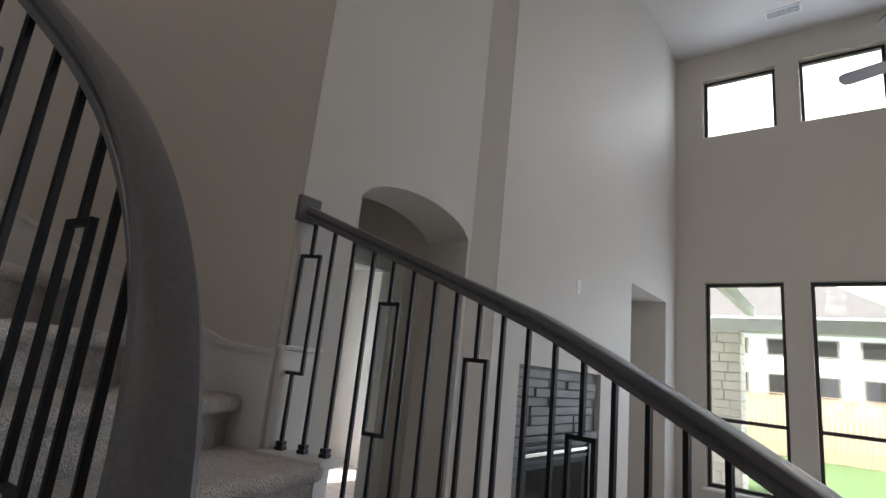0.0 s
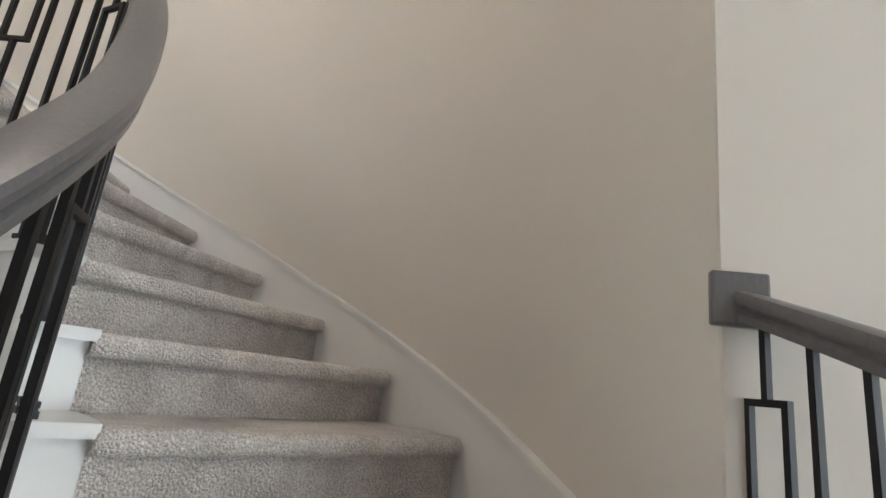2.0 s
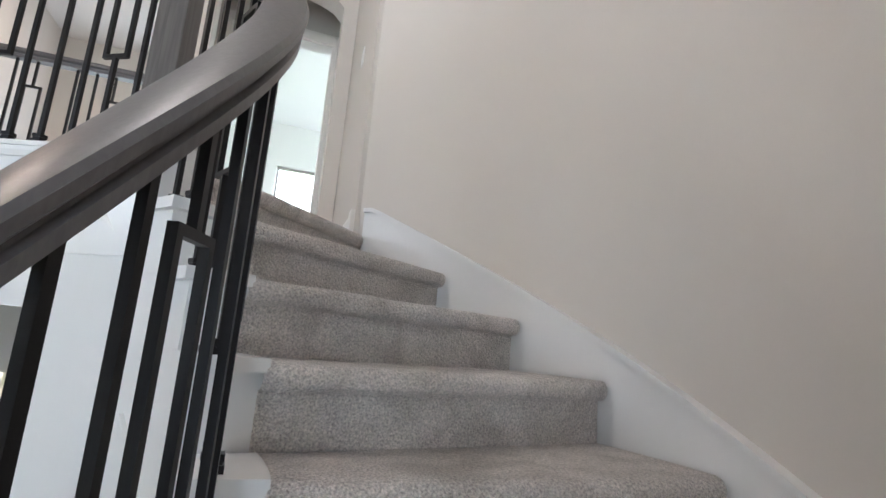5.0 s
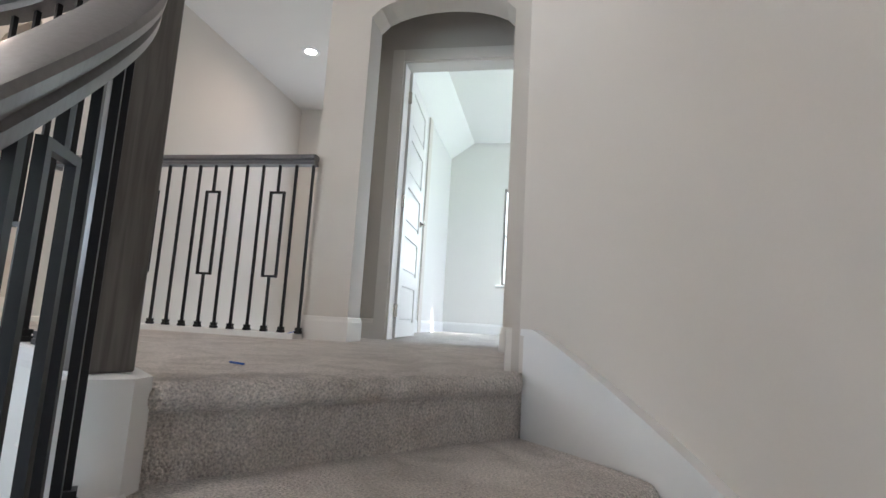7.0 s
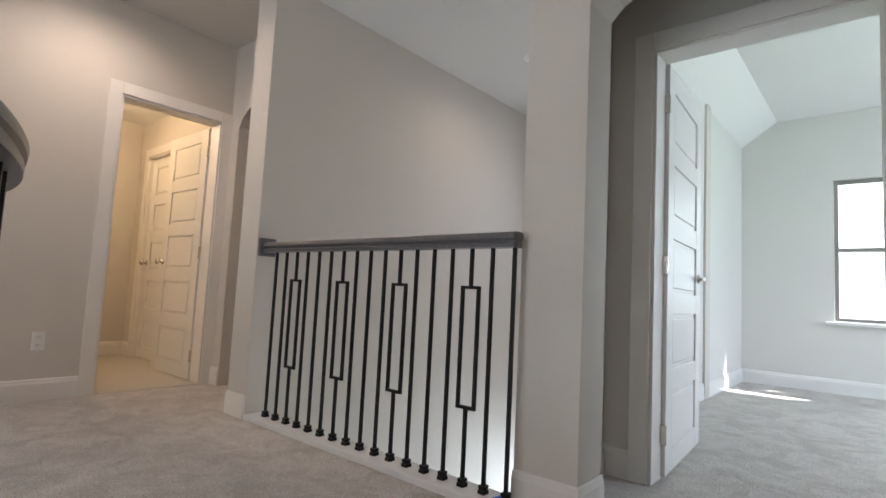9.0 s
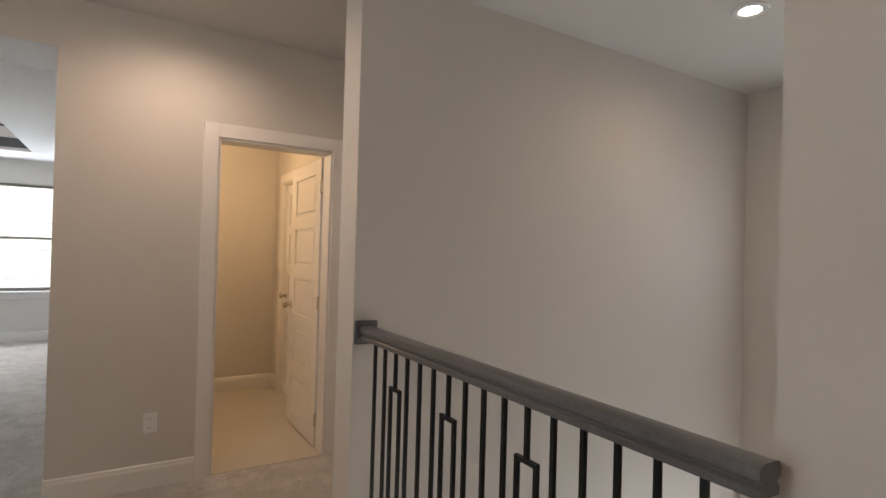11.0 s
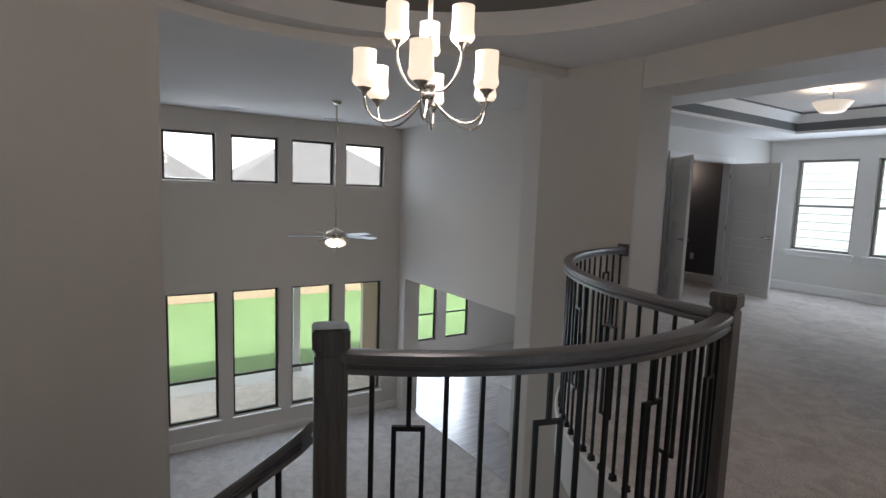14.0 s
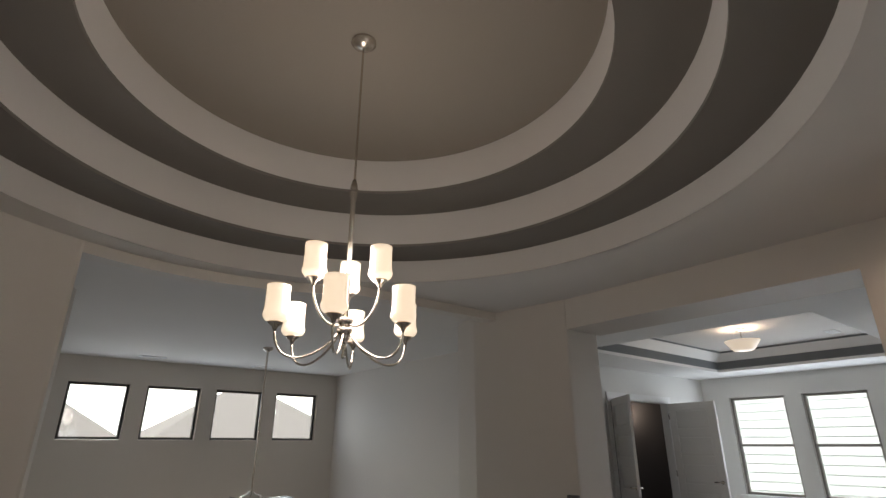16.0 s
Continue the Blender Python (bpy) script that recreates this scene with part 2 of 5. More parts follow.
def lathe(profile, n=24, centre=(0, 0)):
    """A turned solid: profile of (radius, z)."""
    bm = bmesh.new()
    rings = []
    for r, z in profile:
        if r < 1e-5:
            rings.append([bm.verts.new((centre[0], centre[1], z))])
        else:
            rings.append([bm.verts.new((centre[0] + r * math.cos(2 * math.pi * i / n), centre[1] + r * math.sin(2 * math.pi * i / n), z)) for i in range(n)])
    for a, b in zip(rings, rings[1:]):
        for i in range(n):
            j = (i + 1) % n
            q = [a[i % len(a)], a[j % len(a)], b[j % len(b)], b[i % len(b)]]
            q = [v for k, v in enumerate(q) if v not in q[:k]]
            if len(q) > 2:
                bm.faces.new(q)
    return bm


def sweep(points, profile, closed_profile=True, caps=True, upright=True):
    """A profile of (across, up) carried along points."""
    bm = bmesh.new()
    pts = [Vector(p) for p in points]
    rows = []
    for i, p in enumerate(pts):
        t = (pts[min(i + 1, len(pts) - 1)] - pts[max(i - 1, 0)]).normalized()
        if upright:
            side = Vector((t.y, -t.x, 0)).normalized()
            up = Vector((0, 0, 1))
        else:
            side = t.cross(Vector((0.31, 0.17, 0.93))).normalized()
            up = side.cross(t).normalized()
        rows.append([bm.verts.new(p + side * u + up * v) for u, v in profile])
    m = len(profile)
    for a, b in zip(rows, rows[1:]):
        for j in range(m if closed_profile else m - 1):
            bm.faces.new((a[j], a[(j + 1) % m], b[(j + 1) % m], b[j]))
    if caps and closed_profile:
        bm.faces.new(rows[0][::-1])
        bm.faces.new(rows[-1])
    return bm


def prism(points, z0, z1):
    """A flat plate with the outline points."""
    bm = bmesh.new()
    lo = [bm.verts.new((x, y, z0)) for x, y in points]
    hi = [bm.verts.new((x, y, z1)) for x, y in points]
    n = len(points)
    for i in range(n):
        j = (i + 1) % n
        bm.faces.new((lo[i], lo[j], hi[j], hi[i]))
    f1, f2 = bm.faces.new(lo[::-1]), bm.faces.new(hi)
    bm.normal_update()
    bmesh.ops.triangulate(bm, faces=[f1, f2])
    return bm


def wall_bm(axis, c0, c1, a0, a1, z0, z1, holes=()):
    """A straight wall, thick from c0 to c1 across, from a0 to a1 along, with rectangular holes (a, b, low, high)."""
    bm = bmesh.new()
    cuts = sorted({a0, a1, *[h[0] for h in holes], *[h[1] for h in holes]})
    for a, b in zip(cuts, cuts[1:]):
        spans, mid = [(z0, z1)], (a + b) / 2
        for h in holes:
            if h[0] < mid < h[1]:
                nxt = []
                for lo, hi in spans:
                    if h[2] > lo:
                        nxt.append((lo, min(hi, h[2])))
                    if h[3] < hi:
                        nxt.append((max(lo, h[3]), hi))
                spans = [s for s in nxt if s[1] - s[0] > 1e-4]
        for lo, hi in spans:
            if axis == "x":
                box(bm, c0, c1, a, b, lo, hi)
            else:
                box(bm, a, b, c0, c1, lo, hi)
    bmesh.ops.remove_doubles(bm, verts=bm.verts, dist=1e-4)
    seen, extra = {}, []
    for f in bm.faces:
        key = tuple(sorted(v.index for v in f.verts))
        if key in seen:
            extra += [f, seen[key]]
        seen[key] = f
    bmesh.ops.delete(bm, geom=list(set(extra)), context="FACES_ONLY")
    return bm


def arc_pts(r, a0, a1, n, z=None, centre=(0, 0)):
    out = []
    for i in range(n + 1):
        a = radians(a0 + (a1 - a0) * i / n)
        p = (centre[0] + r * math.cos(a), centre[1] + r * math.sin(a))
        out.append(p if z is None else (*p, z))
    return out


def arc_wall(r0, r1, a0, a1, z0, z1, n=48, centre=(0, 0)):
    return prism(arc_pts(r1, a0, a1, n, None, centre) + arc_pts(r0, a1, a0, n, None, centre), z0, z1)


def arch_bm(axis, c0, c1, a0, a1, spring, apex, z1, n=16):
    """The piece of wall over a segmental arch between a0 and a1."""
    bm = bmesh.new()
    rows = []
    for i in range(n + 1):
        s = i / n
        a = a0 + (a1 - a0) * s
        z = spring + (apex - spring) * (1 - (2 * s - 1) ** 2) ** 0.62
        rows.append([bm.verts.new((c, a, q) if axis == "x" else (a, c, q)) for q in (z, z1) for c in (c0, c1)])
    for p, q in zip(rows, rows[1:]):
        for i, j in ((0, 1), (1, 3), (3, 2), (2, 0)):
            bm.faces.new((p[i], p[j], q[j], q[i]))
    bm.faces.new(rows[0])
    bm.faces.new(rows[-1])
    return bm


def join_bm(*many):
    out = bmesh.new()
    for bm in many:
        me = bpy.data.meshes.new("tmp")
        bm.to_mesh(me)
        out.from_mesh(me)
        bm.free()
        bpy.data.meshes.remove(me)
    return out


def moved(bm, m):
    bmesh.ops.transform(bm, matrix=m, verts=bm.verts)
    return bm


def bar(a, b, w, d=None):
    """A square bar from a to b."""
    d = d or w
    return sweep([a, b], [(-w / 2, -d / 2), (w / 2, -d / 2), (w / 2, d / 2), (-w / 2, d / 2)], upright=abs(Vector(b).z - Vector(a).z) < 1e-6)


def baseboard(name, points, label="white painted baseboard along the wall", h=0.135, mat=None, z=L):
    prof = [(0, 0), (0.016, 0), (0.016, h - 0.03), (0.012, h - 0.018), (0.010, h - 0.006), (0.004, h), (0, h)]
    return structure(name, sweep([(x, y, z) for x, y in points], prof), mat or TRIM_WALL, label, "baseboard")

# ---------------------------------------------------------------- large structure
RW = 2.06           # stair wall, inner face
YN = 7.495           # great room window wall
XW, XE = -0.72, 3.95
XD = 2.882           # hall wall with the lit doorway
WIN_X = [(-0.391 + 1.05 * i, -0.391 + 1.05 * i + 0.81) for i in range(4)]

# ground floor
structure("floor_ground", prism([(-6, -7), (4.15, -7), (4.15, 10.1), (-6, 10.1)], -0.2, 0.0), CARPET, "grey cut pile carpet over the ground floor", "floor")
structure("floor_nook", prism([(4.154, -3), (10.8, -3), (10.8, 10.1), (4.154, 10.1)], -0.2, 0.004), PLANK, "pale plank floor of the breakfast nook", "floor")

# window wall of the great room
holes = [(a, b, 4.68, 5.495) for a, b in WIN_X] + [(a, b, 0.45, 2.77) for a, b in WIN_X]
structure("wall_north", wall_bm("y", YN, YN + 0.16, XW - 0.3, XE + 0.35, 0, CEIL, holes), PAINT, "greige painted two-storey wall with eight windows", "wall")
# west wall with fireplace, niche
structure("wall_west", wall_bm("x", XW - 0.5, XW, 3.33, YN, 0, CEIL, [(5.83, 7.06, 0, 2.46), (3.68, 5.09, 0.0, 1.52)]), PAINT, "greige painted wall holding the fireplace and a niche", "wall")
structure("wall_niche_back", wall_bm("x", XW - 0.56, XW - 0.5, 5.6, YN, 0, 2.8), PAINT, "greige painted back of the niche", "wall")
# arched wall beside the stair
XA = -0.79
structure("wall_arch_west", join_bm(wall_bm("x", XA - 0.32, XA, 1.895, 3.12, 0, CEIL, [(2.215, 3.09, 0, 2.60)]), arch_bm("x", XA - 0.32, XA, 2.215, 3.09, 2.195, 2.325, 2.60)), PAINT, "greige painted wall with an arched passage", "wall")
structure("wall_arch_turn", prism([(XA, 3.122), (XW, 3.326), (XW - 0.5, 3.326), (XA - 0.32, 3.122)], 0, CEIL), PAINT, "greige wall that turns from the arch to the fireplace wall", "wall")
structure("wall_passage_back", wall_bm("x", -1.87, -1.75, 1.6, 4.6, 0, 3.0, [(2.90, 3.50, 0, 2.12)]), PAINT, "greige wall behind the arch with a doorway", "wall")
structure("wall_study_far", wall_bm("x", -5.2, -5.1, 0, 7, 0, 3.0, [(3.9, 5.2, 0.6, 2.3)]), PAINT_GAME, "pale wall of the room behind the arch", "wall")
structure("wall_study_side", wall_bm("y", 6.0, 6.1, -5.2, -1.8, 0, 3.0), PAINT_GAME, "pale side wall of the room behind the arch", "wall")
structure("wall_study_near", wall_bm("y", 1.5, 1.6, -5.2, -1.8, 0, 3.0), PAINT_GAME, "pale near wall of the room behind the arch", "wall")
structure("ceiling_study", prism([(-5.2, 1.5), (-1.875, 1.5), (-1.875, 6.1), (-5.2, 6.1)], 2.75, 2.85), CEILW, "white ceiling of the room behind the arch", "ceiling")

structure("ceiling_passage", prism([(-1.87, 1.6), (-1.16, 1.9), (-1.16, 4.6), (-1.87, 4.6)], 2.75, 2.85), CEILP, "greige ceiling of the passage behind the arch", "ceiling")
structure("trim_study_band", cube(-5.099, -5.06, 1.62, 5.98, 2.50, 2.66, 0.004), TRAY_DARK, "grey band under the ceiling of the room behind the arch", "trim")
structure("trim_study_crown", cube(-5.099, -5.03, 1.62, 5.98, 2.662, 2.748, 0.008), TRIM, "white crown moulding in the room behind the arch", "trim")
for nm, x in (("trim_passage_crown", -1.748), ("trim_passage_crown_near", XA - 0.40)):
    structure(nm, cube(x, x + 0.07, 1.95, 4.5, 2.66, 2.748, 0.01), TRIM_WALL, "cream crown moulding in the passage", "trim")

# curved stair wall, from its free end to the landing
WA, WB = 112.7, 229.8
soft_edges(structure("wall_stair_curved", arc_wall(RW, RW + 0.13, WA, WB, 0, CEIL, 72), PAINT, "greige painted curved stairwell wall", "wall"))
structure("wall_stair_backing", wall_bm("x", -2.9, -2.7, -3.5, 1.55, 0, CEIL), PAINT, "plain wall behind the stairwell", "wall")
# wall from the stair to the bedroom arch
structure("wall_landing_west", wall_bm("x", -1.52, -1.31, -3.3, -1.57, 0, CEIL), PAINT, "greige painted landing wall with a light switch", "wall")

# bedroom arch, pier and niche
YA = -2.66
structure("wall_arch_south", join_bm(wall_bm("y", YA - 0.2, YA, -1.306, -0.075, L, CEIL, [(-1.20, -0.34, L - 1, 5.75)]), arch_bm("y", YA - 0.2, YA, -1.20, -0.34, 5.08, 5.215, 5.75)), PAINT, "greige painted pier and arch before the bedroom", "wall")
structure("wall_bedroom_door", wall_bm("y", -3.42, -3.30, -1.52, 0.12, L, CEIL, [(-1.20, -0.37, L - 1, L + 1.985)]), PAINT, "greige painted wall round the bedroom door", "wall")
structure("wall_arch_side", wall_bm("x", -0.16, -0.09, -3.296, YA - 0.204, L, CEIL), PAINT, "greige painted side of the arched recess", "wall")
# bedroom
structure("floor_bedroom", prism([(-4, -7.4), (0.06, -7.4), (0.06, -3.30), (-4, -3.30)], L - 0.3, L), CARPET, "grey cut pile bedroom carpet", "floor")
structure("wall_bedroom_far", wall_bm("y", -7.55, -7.4, -4, 0.1, L, CEIL + 0.4, [(-1.68, -0.80, 3.85, 5.28)]), PAINT_GAME, "pale bedroom wall with a window", "wall")
structure("wall_bedroom_east", wall_bm("x", 0.02, 0.066, -7.4, -3.424, L, CEIL), PAINT_GAME, "pale bedroom side wall", "wall")
# unseen wall; its wide window is added to bring light into the bedroom
structure("wall_bedroom_west", wall_bm("x", -4.1, -4.0, -7.4, -3.4, L, CEIL + 0.4, [(-6.8, -4.6, 3.92, 5.4)]), PAINT_GAME, "pale unseen bedroom wall with an added wide window", "wall")
bm = bmesh.new()
sl = [(0.065, 5.70), (-0.32, 5.98), (-4.05, 5.98), (-4.05, 6.08), (-0.30, 6.08), (0.065, 5.80)]
ends = [[bm.verts.new((x, y, z)) for x, z in sl] for y in (-7.4, -3.424)]
for k in range(6):
    bm.faces.new((ends[0][k], ends[0][(k + 1) % 6], ends[1][(k + 1) % 6], ends[1][k]))
for e in ends:
    bm.faces.new(e)
structure("ceiling_bedroom", bm, CEILW, "white sloped bedroom ceiling", "ceiling")

# foyer void south of the hall
structure("wall_foyer_east", wall_bm("x", 1.71, 1.92, -5.8, -2.54, 0, CEIL), PAINT, "greige painted foyer wall ending in a pier", "wall")
# the low opening is unseen, added for the foyer fill lamp
structure("wall_foyer_south", wall_bm("y", -5.95, -5.8, 0.0, 1.92, 0, CEIL, [(0.34, 0.98, 4.30, 5.12), (0.2, 1.6, 0.2, 2.4)]), PAINT, "greige painted foyer wall with a high window", "wall")
structure("wall_foyer_west", wall_bm("x", 0.07, 0.12, -5.8, -3.424, 0, CEIL), PAINT, "greige painted foyer wall", "wall")

# hall, lit doorway, passage
structure("wall_hall_east", wall_bm("x", XD, XD + 0.14, -4.6, -1.285, L, CEIL, [(-2.82, -2.095, L - 1, L + 2.075)]), PAINT, "greige painted hall wall with a doorway", "wall")
structure("wall_hall_arch", join_bm(wall_bm("y", -3.05, -2.9, 1.92, XD, L, CEIL, [(2.0, 2.75, L - 1, 5.7)]), arch_bm("y", -3.05, -2.9, 2.0, 2.75, 5.18, 5.36, 5.7)), PAINT, "greige painted arch across the passage", "wall")
structure("wall_hall_end", wall_bm("y", -4.7, -4.6, 1.92, XD + 0.14, L, CEIL), PAINT, "greige painted end of the passage", "wall")
structure("floor_closet", prism([(XD, -3.1), (4.95, -3.1), (4.95, -1.48), (XD, -1.48)], L - 0.3, L + 0.004), TILE, "beige tile floor of the small lit room", "floor")
structure("wall_closet_far", wall_bm("x", 4.87, 4.97, -3.1, -1.48, L, CEIL - 0.2), PAINT, "warm lit far wall of the small room", "wall")
structure("wall_closet_south", wall_bm("y", -3.03, -2.93, XD + 0.14, 4.87, L, CEIL - 0.2, [(3.95, 4.60, L, L + 2.04)]), PAINT, "warm lit side wall of the small room", "wall")
structure("wall_closet_beyond", wall_bm("y", -3.2, -3.1, XD + 0.14, 4.87, L, CEIL - 0.2), PAINT, "wall behind the inner door", "wall")
structure("ceiling_closet", prism([(XD + 0.14, -3.1), (4.97, -3.1), (4.97, -1.48), (XD + 0.14, -1.48)], CEIL - 0.3, CEIL - 0.2), CEILW, "white ceiling of the small room", "ceiling")

# opening to the game room
structure("wall_game_south", wall_bm("y", -1.415, -1.29, XD + 0.144, 8.9, L, 6.1), PAINT_GAME, "pale game room wall", "wall")
structure("wall_game_header", wall_bm("x", XD, XD + 0.50, -1.285, 0.93, 5.595, CEIL), PAINT, "greige header over the wide opening", "wall")
structure("wall_game_jamb", prism([(XD + 0.01, 0.93), (XD + 0.50, 0.975), (XD + 0.50, 1.996), (XD + 0.01, 1.996)], 0, CEIL), PAINT, "greige jamb of the wide opening", "wall")
# rotunda wall between the jamb and the great room
structure("wall_rotunda_east", prism([(2.888, 0.93), (2.888, 2.32), (2.75, 2.32), (2.70, 2.0), (2.75, 1.6), (2.82, 1.2), (2.876, 0.93)], 0, CEIL), PAINT, "greige painted rotunda wall", "wall")
structure("wall_great_east", wall_bm("x", XE, XE + 0.2, 1.9, YN, 2.83, CEIL), PAINT, "greige painted upper wall over the nook opening", "wall")
structure("wall_great_south_east", wall_bm("y", 2.0, 2.1, 2.894, XE, 0, CEIL), PAINT, "greige painted return wall of the great room", "wall")
structure("wall_great_east_pier", wall_bm("x", XE, XE + 0.35, 7.2, YN, 0, 2.83), PAINT, "greige painted pier at the nook opening", "wall")

# game room
GX, GY = 8.74, 2.66
gwin = [(1.353, 2.215, 3.853, 5.36), (0.25, 1.105, 3.853, 5.36), (-0.85, 0.02, 3.853, 5.36)]
structure("floor_game", prism([(3.6, -1.36), (GX, -1.36), (GX, 5.5), (4.16, 5.5), (4.16, 2.0), (3.6, 2.0)], L - 0.3, L), CARPET, "grey cut pile game room carpet", "floor")
structure("wall_game_east", wall_bm("x", GX, GX + 0.15, -1.35, 5.5, L, 6.1, gwin), PAINT_GAME, "pale game room wall with three windows", "wall")
structure("wall_game_north", wall_bm("y", GY, GY + 0.12, XE + 0.204, GX, L, 6.1, [(5.92, 7.50, L, L + 2.11)]), PAINT_GAME, "pale wall with a double doorway", "wall")
TX0, TX1, TY0, TY1 = 4.4, 7.90, -0.55, 1.92
bm = bmesh.new()
for x0, x1, y0, y1 in ((XD + 0.50, TX0, -1.29, 2.0), (XE + 0.204, TX0, 2.0, GY), (TX1, GX, -1.35, GY), (TX0, TX1, -1.35, TY0), (TX0, TX1, TY1, GY)):
    box(bm, x0, x1, y0, y1, 5.70, 5.74)
structure("ceiling_game", bm, CEILW, "white game room ceiling round a tray", "ceiling")


def ring_rect(x0, x1, y0, y1, z0, z1, w):
    bm = bmesh.new()
    box(bm, x0 - w, x0, y0 - w, y1 + w, z0, z1)
    box(bm, x1, x1 + w, y0 - w, y1 + w, z0, z1)
    box(bm, x0, x1, y0 - w, y0, z0, z1)
    box(bm, x0, x1, y1, y1 + w, z0, z1)
    return bm


structure("trim_tray_dark", ring_rect(TX0, TX1, TY0, TY1, 5.742, 5.86, 0.03), TRAY_DARK, "slate painted face of the ceiling tray", "ceiling trim")
# white crown that leans inward, then a thin slate line and the inner ceiling
bm = bmesh.new()
crown = [[bm.verts.new((x, y, z)) for x, y in ((TX0 + k, TY0 + k), (TX1 - k, TY0 + k), (TX1 - k, TY1 - k), (TX0 + k, TY1 - k))] for k, z in ((0.0, 5.86), (0.015, 5.875), (0.11, 5.955), (0.125, 5.975), (-0.03, 5.975), (-0.03, 5.86))]
for p, q in zip(crown, crown[1:] + crown[:1]):
    for k in range(4):
        bm.faces.new((p[k], p[(k + 1) % 4], q[(k + 1) % 4], q[k]))
structure("trim_tray_light", bm, CEILW, "white sloping crown inside the ceiling tray", "ceiling trim")
structure("trim_tray_line", ring_rect(TX0 + 0.13, TX1 - 0.13, TY0 + 0.13, TY1 - 0.13, 5.976, 6.0, 0.12), TRAY_DARK, "thin slate line above the crown", "ceiling trim")
structure("ceiling_tray", prism([(TX0 - 0.1, TY0 - 0.1), (TX1 + 0.1, TY0 - 0.1), (TX1 + 0.1, TY1 + 0.1), (TX0 - 0.1, TY1 + 0.1)], 6.0, 6.1), CEILP, "grey inner ceiling of the tray", "ceiling")
# dark media room
structure("wall_media_far", wall_bm("y", 5.4, 5.5, 4.25, 8.3, L, CEIL), DARKROOM, "charcoal media room wall", "wall")
structure("wall_media_east", wall_bm("x", 8.05, 8.2, GY + 0.124, 5.4, L, CEIL), DARKROOM, "charcoal media room side wall", "wall")
structure("wall_media_west", wall_bm("x", 4.25, 4.35, GY + 0.124, 5.4, L, CEIL), DARKROOM, "charcoal media room side wall", "wall")
structure("ceiling_media", prism([(4.2, GY), (8.2, GY), (8.2, 5.5), (4.2, 5.5)], CEIL, CEIL + 0.1), DARKROOM, "charcoal media room ceiling", "ceiling")

# nook
structure("wall_nook_north", wall_bm("y", 10.1, 10.25, 4.3, 10.8, 0, 3.0, [(5.8, 6.55, 0.45, 2.77), (6.87, 7.66, 0.45, 2.77), (9.5, 10.2, 0.45, 2.77)]), PAINT, "greige nook wall with tall windows", "wall")
structure("wall_nook_west", wall_bm("x", 4.3, 4.45, YN + 0.16, 10.1, 0, 3.0), BRICK, "brown brick outer wall of the nook", "wall")
structure("wall_nook_turn", wall_bm("y", YN + 0.16, YN + 0.31, XE + 0.35, 4.45, 0, 3.0), BRICK, "brown brick return wall", "wall")
structure("wall_nook_east", wall_bm("x", 10.8, 10.95, -3, 10.25, 0, 3.0), PAINT, "greige kitchen wall", "wall")
structure("ceiling_nook", prism([(XE + 0.2, 2.85), (10.9, 2.85), (10.9, 10.2), (4.3, 10.2), (4.3, YN + 0.3), (XE + 0.2, YN + 0.3)], 2.83, 3.0), CEILW, "white nook ceiling", "ceiling")

# shell that closes the place
structure("wall_shell_south", wall_bm("y", -8.3, -8.16, -6, 9.7, -0.2, 6.2, [(-1.9, -0.6, 3.5, 6.0), (-0.4, 2.2, 0.1, 6.15)]), PAINT, "plain outer wall", "wall")
structure("wall_shell_east", wall_bm("x", 8.9, 9.0, -8, -1.35, 0, 6.2), PAINT, "plain outer wall", "wall")
structure("wall_shell_kitchen", wall_bm("y", -3.1, -3.0, 2.1, 10.8, 0, 2.84), PAINT, "plain wall of the kitchen", "wall")
structure("wall_shell_hall", wall_bm("x", 3.0, 3.12, -3.0, 0.84, 0, 2.84), PAINT, "plain wall under the landing", "wall")

# landing floor with its curved edge
NW1, NW2, ROSN = (-0.572, -0.765), (1.025, -0.99), (2.865, 0.985)


def bulge(p, q, sag, n):
    """Points of the arc from p to q that bulges by sag to the right of the way from p to q."""
    p, q = Vector(p), Vector(q)
    d = q - p
    c = d.length
    r = (c * c / 4 + sag * sag) / (2 * sag)
    nrm = Vector((d.y, -d.x)).normalized()
    mid = (p + q) / 2 - nrm * (r - sag)
    a0 = math.atan2(p.y - mid.y, p.x - mid.x)
    a1 = math.atan2(q.y - mid.y, q.x - mid.x)
    while a1 - a0 > math.pi:
        a1 -= 2 * math.pi
    while a1 - a0 < -math.pi:
        a1 += 2 * math.pi
    return [(mid.x + r * math.cos(a0 + (a1 - a0) * i / n), mid.y + r * math.sin(a0 + (a1 - a0) * i / n)) for i in range(n + 1)]


NEAR = bulge(NW1, NW2, 0.215, 28)
BOW = bulge(ROSN, NW2, 0.56, 40)[::-1]
a = radians(TL + 2.4)
TOPIN, TOPOUT = (0.95 * math.cos(a), 0.95 * math.sin(a)), ((RW + 0.03) * math.cos(a), (RW + 0.03) * math.sin(a))
outline = [TOPIN] + NEAR + BOW[1:] + [(3.6, 1.0), (3.6, -1.36), (2.95, -1.36), (2.95, -4.6), (1.9, -4.6), (1.9, -2.67), (-0.12, -2.67), (-0.12, -3.298), (-1.4, -3.298), (-1.4, -1.60), TOPOUT]
structure("floor_landing", prism(outline, L - 0.28, L), CARPET, "grey cut pile carpet on the landing and hall", "floor")
structure("ceiling_under_landing", prism(outline, L - 0.30, L - 0.284), CEILW, "white soffit under the landing", "ceiling")

